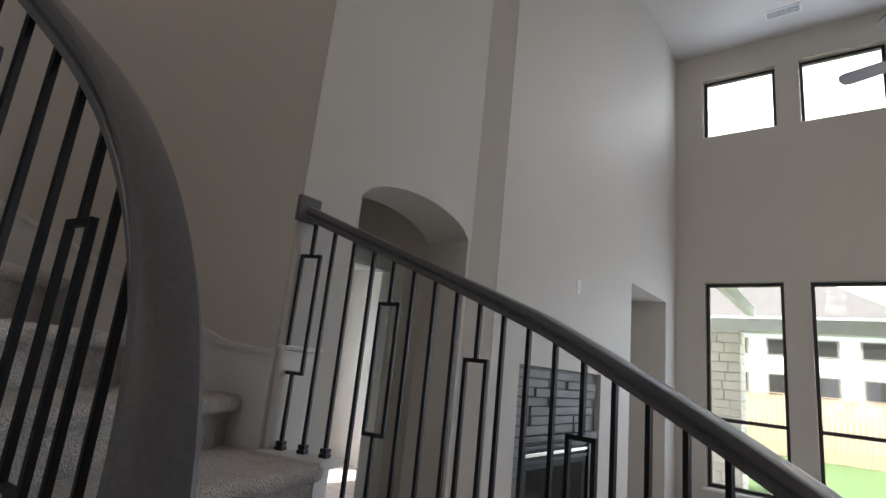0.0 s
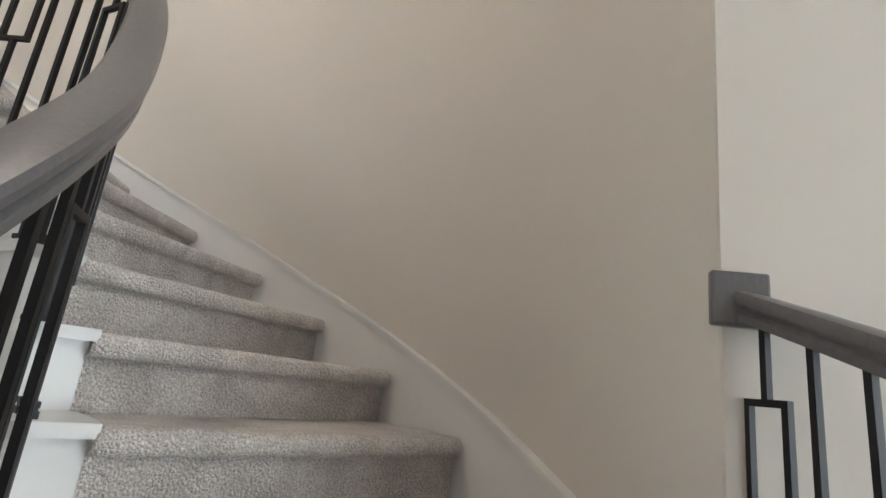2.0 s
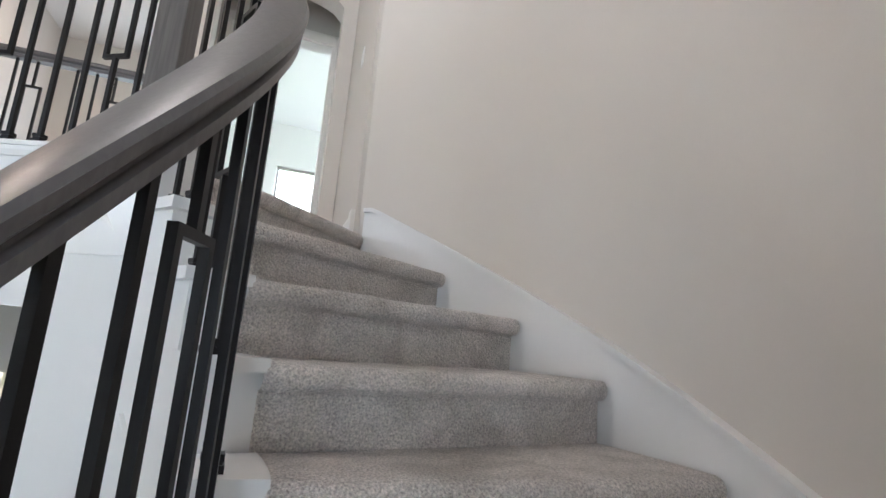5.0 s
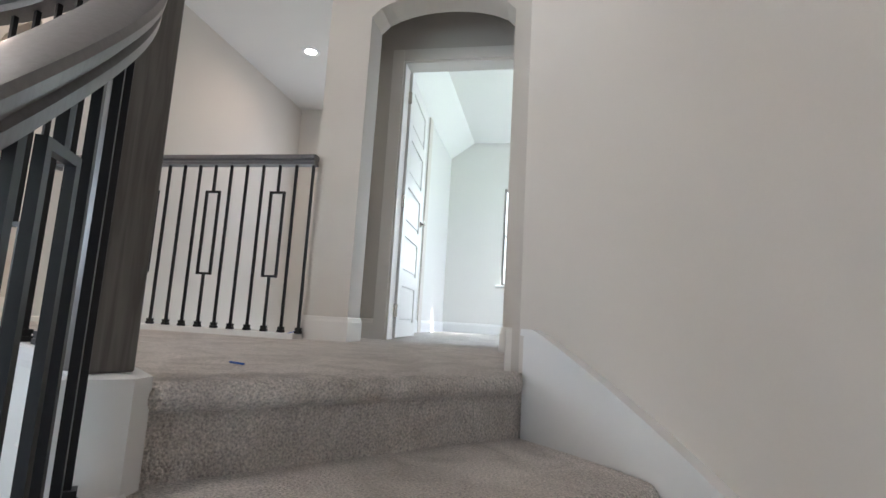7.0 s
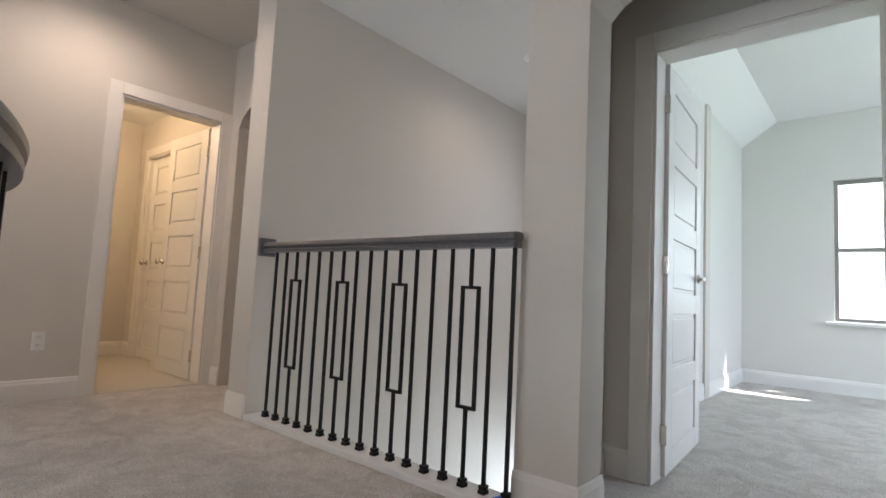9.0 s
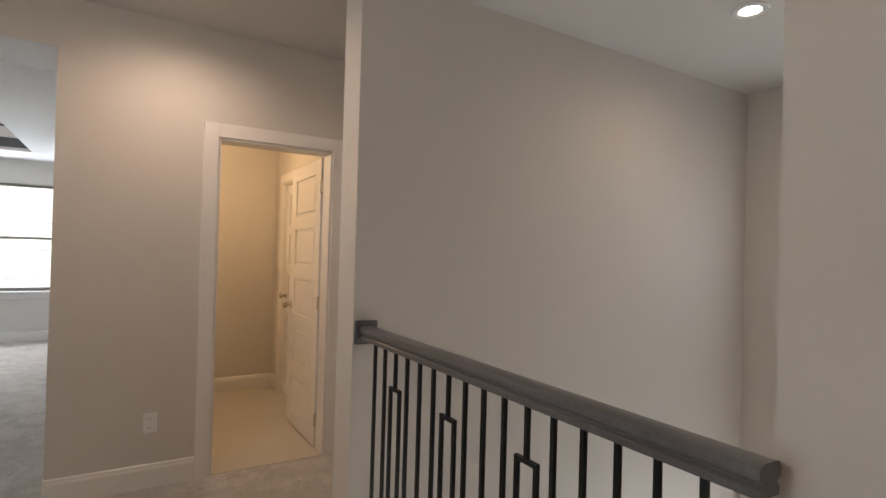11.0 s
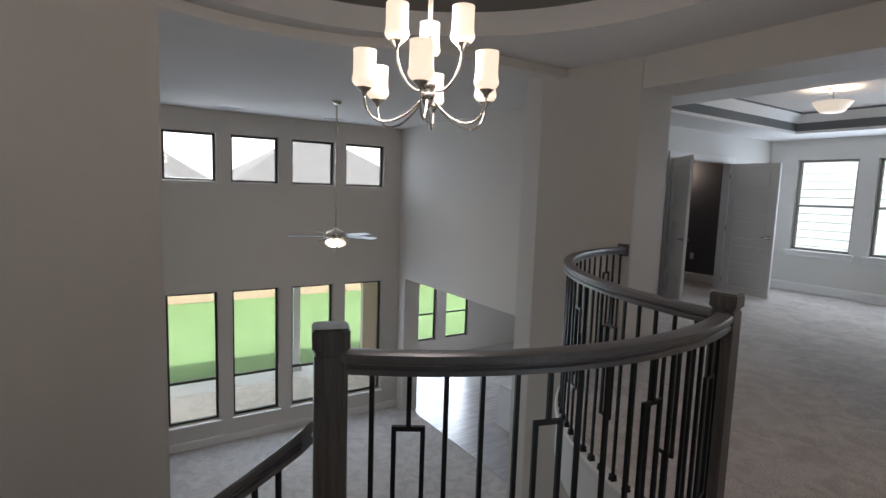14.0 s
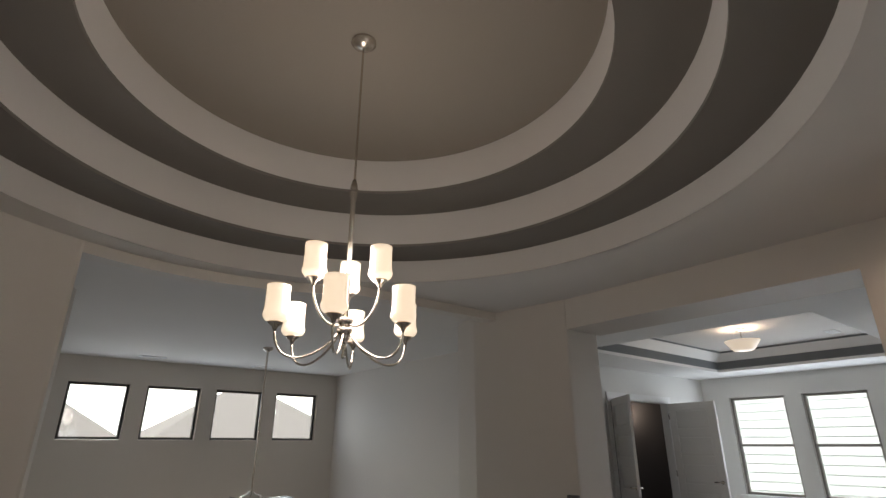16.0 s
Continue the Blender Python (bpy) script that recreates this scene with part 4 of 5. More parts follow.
def door_leaf(name, at, turn, w, h, label, panels=5, swing=1, knob="lever", hinge_side=1):
    """A panelled door: hinge line at `at`, leaf along local x, its face along y."""
    t = thing(name, at, label, "door", "", "structure")
    t.rotation_euler = (0, 0, radians(turn))
    th, st, rail = 0.036, 0.115, 0.105
    part("stile", cube(0, st, -th / 2, th / 2, 0.012, h, 0.002), DOORP, t)
    part("stile", cube(w - st, w, -th / 2, th / 2, 0.012, h, 0.002), DOORP, t)
    gap = (h - 0.012 - rail * (panels + 1)) / panels
    z = 0.012
    for i in range(panels + 1):
        part("rail", cube(st, w - st, -th / 2 + 0.0005, th / 2 - 0.0005, z, z + rail, 0.002), DOORP, t)
        z += rail
        if i < panels:
            bm = bmesh.new()
            box(bm, st, w - st, -0.006, 0.006, z, z + gap)
            b2 = cube(st + 0.022, w - st - 0.022, -0.013, 0.013, z + 0.022, z + gap - 0.022, 0.006)
            part("panel", join_bm(bm, b2), DOORP, t)
        z += gap
    for s in (-1, 1):
        rose = lathe([(0, 0), (0.027, 0), (0.027, 0.006), (0.012, 0.012), (0.010, 0.045), (0, 0.045)], 16)
        rose = moved(rose, pose(w - 0.065, s * th / 2, 0.95, -90 * s, 0, 0))
        if knob == "lever":
            lever = sweep([(w - 0.065, s * (th / 2 + 0.04), 0.95), (w - 0.10, s * (th / 2 + 0.045), 0.95), (w - 0.17, s * (th / 2 + 0.042), 0.949)], [(-0.005, -0.008), (0.005, -0.008), (0.005, 0.008), (-0.005, 0.008)])
        else:
            lever = moved(lathe([(0, 0), (0.014, 0.002), (0.026, 0.012), (0.028, 0.022), (0.022, 0.034), (0, 0.038)], 18), pose(w - 0.065, s * (th / 2 + 0.03), 0.95, -90 * s, 0, 0))
        hd = part("handle", rose, NICKEL, t, "brushed nickel handle", True)
        part("grip", lever, NICKEL, hd)
    for z in (0.2, h / 2, h - 0.2):
        part("hinge", cube(-0.012, 0.003, -th / 2 - 0.004, th / 2 + 0.004, z - 0.045, z + 0.045, 0.002), NICKEL, t)
    return t


def casing(name, axis, c, out, a0, a1, z1, label="white painted door casing", mat=None, depth=0.14, z0=None):
    """Casing on the face at c of a wall (out: +1 or -1 way out of it) round an opening, with its jamb lining."""
    t = thing(name, (0, 0, 0), label, "door casing", "", "structure")
    mat = mat or TRIM_WALL
    z0 = L if z0 is None else z0

    def b3(a, b, lo, hi, d0, d1):
        d0, d1 = sorted((c + out * d0, c + out * d1))
        return cube(d0, d1, a, b, lo, hi, 0.003) if axis == "x" else cube(a, b, d0, d1, lo, hi, 0.003)

    w = 0.085
    part("side", b3(a0 - w, a0, z0, z1 + w, 0.001, 0.017), mat, t)
    part("side", b3(a1, a1 + w, z0, z1 + w, 0.001, 0.017), mat, t)
    part("top", b3(a0, a1, z1, z1 + w, 0.001, 0.017), mat, t)
    part("lining", b3(a0, a0 + 0.016, z0, z1 - 0.016, -depth, 0.006), mat, t)
    part("lining", b3(a1 - 0.016, a1, z0, z1 - 0.016, -depth, 0.006), mat, t)
    part("lining", b3(a0, a1, z1 - 0.016, z1, -depth, 0.006), mat, t)
    return t


casing("trim_casing_hall", "x", XD, -1, -2.82, -2.095, L + 2.075)
door_leaf("door_hall", (XD + 0.15, -2.81, L), 0.5, 0.72, 2.05, "cream five panel door standing open in the lit doorway", knob="knob")
casing("trim_casing_inner", "y", -2.93, 1, 3.95, 4.60, L + 2.04, "cream casing of an inner door", depth=0.1)
door_leaf("door_inner", (3.96, -2.98, L), 0, 0.63, 2.02, "closed cream inner door", knob="knob")
casing("trim_casing_bedroom", "y", -3.30, 1, -1.20, -0.37, L + 1.985, "white casing of the bedroom door")
door_leaf("door_bedroom", (-0.388, -3.42, L), 274, 0.79, 1.96, "white panel door standing open into the bedroom")
casing("trim_casing_media", "y", GY, -1, 5.92, 7.50, L + 2.11, "white casing of the double doorway", TRIM, 0.12)
door_leaf("door_media_left", (5.94, GY - 0.03, L), -130, 0.78, 2.09, "white panel door of a pair standing open")
door_leaf("door_media_right", (7.48, GY - 0.03, L), -97, 0.80, 2.09, "white panel door of a pair standing open")
casing("trim_casing_study", "x", -1.75, 1, 2.90, 3.50, 2.12, "white casing of the doorway behind the arch", TRIM, 0.12, 0.0)

# ---------------------------------------------------------------- baseboards and trim
baseboard("baseboard_hall_east", [(XD + 0.14, -1.283), (XD - 0.001, -1.283), (XD, -2.095 + 0.085)])
baseboard("baseboard_landing", [(-1.31, YA), (-1.31, -1.62)])
baseboard("baseboard_pier_west", [(-1.20, YA), (-1.308, YA)])
baseboard("baseboard_pier_reveal", [(-1.20, YA - 0.2), (-1.20, YA)])
baseboard("baseboard_pier", [(-0.075, YA), (-0.34, YA), (-0.34, YA - 0.2)])
baseboard("baseboard_recess", [(-0.16, -3.30), (-0.305, -3.30)])
baseboard("baseboard_recess_side", [(-0.16, YA - 0.2), (-0.16, -3.30)])
baseboard("baseboard_foyer_pier", [(1.92, -2.9), (1.92, -2.54), (1.71, -2.54)])
baseboard("baseboard_hall_arch", [(XD, -2.9), (2.75, -2.9)])
baseboard("baseboard_game_east", [(GX, GY), (GX, -1.35)], "white baseboard of the game room", 0.15, TRIM)
baseboard("baseboard_game_north", [(7.50 + 0.085, GY), (GX, GY)], "white baseboard of the game room", 0.15, TRIM)
baseboard("baseboard_closet", [(4.87, -1.48), (4.87, -2.93)], "cream baseboard of the small room")
baseboard("baseboard_closet_side", [(4.87, -2.93), (4.70, -2.93)], "cream baseboard of the small room")
baseboard("baseboard_bedroom", [(0.02, -7.4), (-4, -7.4)], "white bedroom baseboard", 0.14, TRIM)
baseboard("baseboard_bedroom_east", [(0.02, -3.43), (0.02, -7.4)], "white bedroom baseboard", 0.14, TRIM)
baseboard("baseboard_great_north", [(XW, YN), (XE, YN)], "painted great room baseboard", 0.15, z=0.0)
baseboard("baseboard_great_west", [(XW, 5.1), (XW, 5.82)], "painted great room baseboard", 0.15, z=0.0)
baseboard("baseboard_media", [(8.05, 5.4), (8.05, 2.95)], "white media room baseboard", 0.14, TRIM)
# little block that ends the skirt board at the stair head
structure("trim_skirt_block", cube(-1.335, -1.288, -1.66, -1.575, L - 0.02, L + 0.137, 0.004), TRIM_WALL, "cream block that ends the skirt board", "trim")
# board where the curved wall turns the corner beside the rail
zc = skirt_top(WA)
structure("trim_corner_board", cube(XA - 0.001, XA + 0.016, 1.90, 2.09, nose(WA) - 0.3, zc, 0.004), TRIM_WALL, "cream board at the wall corner beside the rail", "trim")
structure("trim_corner_cap", cube(XA - 0.001, XA + 0.026, 1.89, 2.10, zc, zc + 0.018, 0.004), TRIM_WALL, "cream cap on the corner board", "trim")
# panel moulding on the landing face
face = [(x, y + 0.018) for x, y in NEAR]
run = [(-0.650, face[0][1] + 0.02, 2.70), (face[2][0], face[2][1], 2.93)] + [(x, y, 2.93) for x, y in face[3:8]]
structure("trim_panel_top", sweep(run, [(-0.012, 0), (0.002, 0), (0.002, 0.024), (-0.006, 0.024), (-0.012, 0.016)]), TRIM, "white panel moulding on the face of the landing", "trim")

# ---------------------------------------------------------------- fittings


def plate(name, at, turn, label, category, kind_of):
    """A wall plate facing local -y."""
    t = thing(name, at, label, category)
    t.rotation_euler = (0, 0, radians(turn))
    part("cover", cube(-0.035, 0.035, -0.006, 0, -0.057, 0.057, 0.003), PLATE, t)
    if kind_of == "outlet":
        for z in (-0.026, 0.026):
            s = part("socket", cube(-0.016, 0.016, -0.008, -0.005, z - 0.015, z + 0.015, 0.002), PLATE, t)
            for x in (-0.006, 0.006):
                part("slot", cube(x - 0.001, x + 0.001, -0.0087, -0.0075, z - 0.005, z + 0.006), HOLE, s)
    else:
        part("rocker", cube(-0.016, 0.016, -0.010, -0.005, -0.032, 0.032, 0.002), PLATE, t)
    return t


plate("outlet_plate", (XD, -1.773, L + 0.37), -90, "white duplex outlet low on the hall wall", "outlet", "outlet")
plate("switch_plate", (XW, 4.54, 2.18), 90, "white switch plate on the great room wall", "light switch", "switch")
plate("switch_plate", (-1.31, -2.03, 4.36), 90, "white switch plate on the landing wall", "light switch", "switch")
plate("outlet_plate", (8.05, 3.55, L + 0.45), -90, "white outlet on the charcoal wall", "outlet", "outlet")


def vent(name, x, y, z, w, d, label):
    t = thing(name, (x, y, z), label, "ceiling vent")
    part("frame", ring_rect(-w / 2 + 0.02, w / 2 - 0.02, -d / 2 + 0.02, d / 2 - 0.02, -0.008, -0.0005, 0.02), PLATE, t)
    part("backing", cube(-w / 2 + 0.02, w / 2 - 0.02, -d / 2 + 0.02, d / 2 - 0.02, -0.003, -0.0008), HOLE, t)
    n = 6
    for i in range(n):
        yy = -d / 2 + 0.03 + (d - 0.06) * i / (n - 1)
        part("slat", cube(-w / 2 + 0.02, w / 2 - 0.02, yy - 0.004, yy + 0.004, -0.007, -0.0035), PLATE, t)
    return t


vent("ceiling_vent", 0.565, 7.0, CEIL, 0.36, 0.16, "white slatted vent in the great room ceiling")
vent("ceiling_vent", 2.3, 7.05, CEIL, 0.36, 0.12, "white slatted vent in the great room ceiling")
vent("ceiling_vent", 0.35, -5.0, CEIL, 0.25, 0.14, "white slatted vent in the foyer ceiling")
vent("ceiling_vent", 7.3, 0.1, 6.0, 0.3, 0.12, "white slatted vent in the tray ceiling")


def can(name, x, y, z, label, glow_mat):
    t = thing(name, (x, y, z), label, "recessed light", "recessed lights")
    part("trim_ring", lathe([(0.055, -0.001), (0.055, -0.006), (0.085, -0.008), (0.092, -0.004), (0.092, -0.0005)], 28), PLATE, t, "", True)
    part("lens", lathe([(0, -0.0045), (0.054, -0.0045), (0.054, -0.001), (0, -0.001)], 28), glow_mat, t, "glowing lens")
    return t


CANS = [(0.94, -4.40, CEIL), (2.30, -1.85, CEIL)]
for x, y, z in CANS:
    can("recessed_light", x, y, z, "lit round recessed light in the ceiling", SHADE_CAN)
    down_light("recessed_beam", (x, y, z - 0.02), CAN_W if x > 2 else CAN_W * 0.4, (1.0, 0.76, 0.58), 168)

# ---------------------------------------------------------------- chandelier
ch = thing("chandelier", (HUB[0], HUB[1], 5.06), "nine-light brushed nickel chandelier with lit white glass shades", "chandelier")
part("canopy", lathe([(0, D3 - 5.06 - 0.001), (0.065, D3 - 5.06 - 0.001), (0.066, D3 - 5.06 - 0.012), (0.045, D3 - 5.06 - 0.03), (0.012, D3 - 5.06 - 0.045), (0, D3 - 5.06 - 0.045)], 28), NICKEL, ch, "", True)
part("rod", lathe([(0.0055, 0.70), (0.0055, D3 - 5.06 - 0.04)], 12), NICKEL, ch, "", True)
part("sleeve", lathe([(0, 0.0), (0.012, 0.0), (0.012, 0.62), (0.018, 0.64), (0.018, 0.68), (0.008, 0.72), (0, 0.72)], 16), NICKEL, ch, "", True)
part("hub", lathe([(0, -0.05), (0.014, -0.045), (0.024, -0.03), (0.024, -0.012), (0.034, -0.008), (0.034, 0.008), (0.022, 0.012), (0.022, 0.03), (0.034, 0.034), (0.034, 0.05), (0.016, 0.056), (0, 0.056)], 20), NICKEL, ch, "", True)
part("finial", lathe([(0, -0.12), (0.008, -0.112), (0.010, -0.10), (0.005, -0.09), (0.012, -0.07), (0.008, -0.05), (0, -0.05)], 16), NICKEL, ch, "", True)
SHADE_PROF = [(r * 0.90, z * 0.90) for r, z in [(0.018, 0.0), (0.046, 0.006), (0.057, 0.022), (0.058, 0.036), (0.0535, 0.050), (0.052, 0.08), (0.052, 0.13), (0.053, 0.165), (0.050, 0.165), (0.048, 0.12), (0.048, 0.07), (0.040, 0.03), (0.018, 0.008)]]
shade_me = cup_me = None
for tier, (n, rad, start, rise) in enumerate(((6, 0.292, 54, -0.028), (3, 0.16, 60, 0.175))):
    for i in range(n):
        an = radians(start + 360 * i / n)
        c, s = math.cos(an), math.sin(an)
        pts = []
        for j in range(19):
            u = j / 18
            if tier == 0:
                r = 0.02 + (rad - 0.02) * math.sin(u * math.pi / 2) ** 1.0
                z = 0.0 - 0.14 * math.sin(math.pi * min(1, u * 1.02)) ** 0.8 * (1 - 0.25 * u) + rise * u ** 2
            else:
                r = 0.02 + (rad - 0.02) * math.sin(u * math.pi / 2) ** 1.15
                z = 0.03 + (rise - 0.03) * u ** 1.7 - 0.05 * math.sin(math.pi * u) * (1 - u)
            pts.append((r * c, r * s, z))
        ring = [(0.0052 * math.cos(2 * math.pi * q / 8), 0.0052 * math.sin(2 * math.pi * q / 8)) for q in range(8)]
        part("arm", sweep(pts, ring, upright=False), NICKEL, ch, "", True)
        if shade_me is None:
            o = part("cup", lathe([(0, 0.0), (0.008, 0.0), (0.012, 0.012), (0.030, 0.028), (0.032, 0.032), (0.012, 0.034), (0, 0.034)], 18), NICKEL, ch, "", True)
            cup_me = o.data
            o.location = (rad * c, rad * s, rise)
            o = part("shade", lathe(SHADE_PROF, 24), SHADE, ch, "lit white glass shade", True)
            shade_me = o.data
            o.location = (rad * c, rad * s, rise + 0.033)
        else:
            shared("cup", cup_me, ch, pose(rad * c, rad * s, rise))
            shared("shade", shade_me, ch, pose(rad * c, rad * s, rise + 0.033))
bulb("chandelier_bulbs", (HUB[0], HUB[1], 5.30), CHAND_W, (1.0, 0.91, 0.82), 0.2)

# ---------------------------------------------------------------- ceiling fan
FX, FY, FZ = 1.66, 5.12, 3.84
fan = thing("ceiling_fan", (FX, FY, FZ), "five-blade brushed nickel ceiling fan with a lit glass cluster", "ceiling fan")
part("canopy", lathe([(0, CEIL - FZ - 0.001), (0.07, CEIL - FZ - 0.001), (0.065, CEIL - FZ - 0.03), (0.03, CEIL - FZ - 0.06), (0, CEIL - FZ - 0.06)], 24), NICKEL, fan, "", True)
part("downrod", lathe([(0.014, 0.2), (0.014, CEIL - FZ - 0.04)], 12), NICKEL, fan, "", True)
part("motor", lathe([(0, 0.22), (0.03, 0.215), (0.05, 0.19), (0.12, 0.17), (0.145, 0.14), (0.145, 0.085), (0.11, 0.06), (0.06, 0.05), (0, 0.05)], 28), NICKEL, fan, "", True)
for i in range(5):
    ang = 18 + 72 * i
    bm = prism([(0.18, -0.05), (0.3, -0.062), (0.62, -0.070), (0.66, -0.055), (0.675, 0.0), (0.66, 0.055), (0.62, 0.070), (0.3, 0.062), (0.18, 0.05)], -0.004, 0.004)
    part("blade", moved(bm, pose(0, 0, 0.10, 0, 0, ang) @ pose(0, 0, 0, 12, 0, 0)), RAILW, fan)
    part("blade_arm", moved(cube(0.12, 0.24, -0.016, 0.016, 0.098, 0.106, 0.002), pose(0, 0, 0, 0, 0, ang)), NICKEL, fan)
for i in range(4):
    an = radians(45 + 90 * i)
    bm = lathe([(0.02, 0.0), (0.05, -0.02), (0.062, -0.06), (0.055, -0.085), (0.04, -0.09), (0, -0.09)], 18)
    part("glass", moved(bm, pose(0.075 * math.cos(an), 0.075 * math.sin(an), 0.04) @ pose(0, 0, 0, 0, 0, 45 + 90 * i) @ pose(0, 0, 0, 0, -28, 0)), SHADE_FAN, fan, "lit frosted glass", True)
part("pull_chain", lathe([(0.002, -0.16), (0.002, 0.0)], 6), NICKEL, fan)
bulb("fan_bulbs", (FX, FY, FZ - 0.13), FAN_W, (1.0, 0.84, 0.66), 0.1)

# ---------------------------------------------------------------- game room lamp, sconce, small room lamp
GLX, GLY = 6.15, 0.77
gl = thing("semi_flush_lamp", (GLX, GLY, 5.74), "lit alabaster bowl lamp under the tray ceiling", "ceiling lamp")
part("canopy", lathe([(0, 0.259), (0.065, 0.259), (0.06, 0.24), (0.012, 0.225), (0, 0.225)], 24), NICKEL, gl, "", True)
part("stem", lathe([(0.008, 0.0), (0.008, 0.24)], 10), NICKEL, gl, "", True)
part("bowl", lathe([(0, -0.02), (0.11, -0.02), (0.135, 0.0), (0.20, 0.09), (0.205, 0.10), (0.195, 0.10), (0.125, 0.01), (0, -0.005)], 32), SHADE_BOWL, gl, "lit alabaster glass bowl", True)
bulb("bowl_bulb", (GLX, GLY, 5.90), GAME_W, (1.0, 0.82, 0.62), 0.06)
sc = thing("wall_sconce", (8.045, 3.79, L + 1.98), "lit amber glass sconce on the charcoal wall", "wall lamp")
sc.rotation_euler = (0, 0, radians(-90))
part("backplate", cube(-0.05, 0.05, -0.012, 0.0, -0.08, 0.08, 0.004), NICKEL, sc)
part("glass", cube(-0.07, 0.07, -0.10, -0.015, -0.09, 0.10, 0.02), SHADE_SCONCE, sc, "amber lit glass")
bulb("sconce_bulb", (7.80, 3.79, L + 2.02), 3, (1.0, 0.80, 0.60), 0.05)
cl = thing("flush_lamp", (3.9, -2.1, CEIL - 0.3), "lit flush ceiling lamp in the small room", "ceiling lamp")
part("dome", lathe([(0, -0.09), (0.08, -0.075), (0.13, -0.03), (0.14, -0.001), (0, -0.001)], 24), SHADE_BOWL, cl, "lit glass dome", True)
bulb("flush_bulb", (3.9, -2.1, CEIL - 0.47), CLOSET_W, (1.0, 0.68, 0.36), 0.08)

# added area lamps, themselves unseen, that stand in for daylight indoors
def fill_panel(name, eye, target, w, h, watts, colour=(0.78, 0.89, 1.0)):
    ob = new(name, bpy.data.lights.new(name, "AREA"))
    ob.data.shape, ob.data.size, ob.data.size_y = "RECTANGLE", w, h
    ob.data.energy, ob.data.color = watts, colour
    ob.matrix_world = look(eye, target)
    return ob


# added fill lamp in the unseen low foyer opening; no door is built
fill_panel("fill_foyer_low", (0.9, -5.82, 1.3), (0.9, 0, 1.3), 1.38, 2.18, FOYER_W)
fill_panel("sky_foyer_window", (0.66, -5.79, 4.71), (0.66, 0, 4.6), 0.54, 0.8, FOYER2_W)
# added fill lamp in the made-up bedroom side window
fill_panel("fill_bedroom", (-4.0, -5.7, 4.66), (0, -5.7, 4.66), 2.15, 1.44, BED_W)
# added fill lamp at an unseen opening in the far study wall
fill_panel("fill_study", (-5.08, 4.55, 1.45), (0, 4.55, 1.45), 1.28, 1.68, STUDY_W)
# added fill lamp before a solid kitchen wall, no window there
fill_panel("fill_kitchen", (10.78, 3.0, 1.5), (0, 3.6, 1.7), 3.0, 1.6, KITCHEN_W)
# added lamps across whole window rows, wall between the panes included
fill_panel("sky_great_low", (1.59, YN - 0.01, 1.6), (1.59, 0, 1.6), 3.9, 2.28, LOW_W, (0.70, 0.85, 1.0))
fill_panel("sky_great_high", (1.59, YN - 0.01, 5.08), (1.59, 0, 4.6), 3.9, 0.8, HIGH_W, (0.70, 0.85, 1.0))
fill_panel("sky_game", (GX - 0.01, 0.68, 4.6), (0, 0.68, 4.4), 3.05, 1.46, GAMEWIN_W)
fill_panel("sky_nook", (6.75, 10.09, 1.6), (6.75, 0, 1.6), 1.8, 2.28, NOOK_W)

# ---------------------------------------------------------------- fireplace
fp = thing("fireplace", (XW - 0.3, 4.385, 0), "recessed fireplace with grey stacked tile and a black insert", "fireplace")
part("surround", cube(0.16, 0.255, -0.703, 0.703, 0, 1.518), STONE, fp)
part("firebox", cube(0.20, 0.268, -0.53, 0.53, 0.10, 1.02, 0.006), HOLE, fp, "black firebox opening")
part("glass", cube(0.268, 0.272, -0.46, 0.46, 0.22, 0.84), GLASS, fp, "glass front of the firebox")
for y0, y1, z0, z1 in ((-0.56, 0.56, 1.02, 1.06), (-0.56, -0.525, 0.06, 1.02), (0.525, 0.56, 0.06, 1.02), (-0.525, 0.525, 0.06, 0.10)):
    part("surround_frame", cube(0.22, 0.29, y0, y1, z0, z1, 0.004), IRON, fp)
for i in range(3):
    part("louver", cube(0.25, 0.282, -0.52, 0.52, 0.88 + 0.045 * i, 0.905 + 0.045 * i, 0.003), NICKEL if i == 1 else IRON, fp)
r = random.Random(5)
tile_me = []
for i in range(5):
    me = bpy.data.meshes.new("tile")
    bm = cube(0, 0.02 + 0.006 * i, 0, 0.22 + 0.05 * (i % 3), 0, 0.058, 0.004, 1)
    bm.to_mesh(me)
    bm.free()
    me.materials.append(STONE)
    tile_me.append(me)
z = 1.07
while z < 1.46:
    y = -0.70
    while y < 0.42:
        k = r.randrange(5)
        shared("tile", tile_me[k], fp, Matrix.Translation((0.25, y, z)))
        y += 0.224 + 0.05 * (k % 3)
    z += 0.062
z = 0.01
while z < 1.04:
    for y in (-0.70, 0.57):
        t = part("tile", cube(0.25, 0.27 + 0.02 * r.random(), y, y + 0.13, z, z + 0.058, 0.004, 1), STONE, fp)
    z += 0.062

# ---------------------------------------------------------------- kitchen island seen below
isl = thing("kitchen_island", (6.1, 4.9, 0), "white kitchen island with a pale stone top", "kitchen island")
part("cabinet", cube(5.32, 6.9, 3.3, 5.70, 0.0, 0.88, 0.005), CABINET, isl).location = (-6.1, -4.9, 0)
part("worktop", cube(5.24, 6.98, 3.2, 5.78, 0.882, 0.92, 0.006), QUARTZ, isl).location = (-6.1, -4.9, 0)
for i in range(3):
    part("panel", cube(5.308, 5.319, 3.40 + 0.75 * i, 4.05 + 0.75 * i, 0.15, 0.78, 0.004), CABINET, isl).location = (-6.1, -4.9, 0)

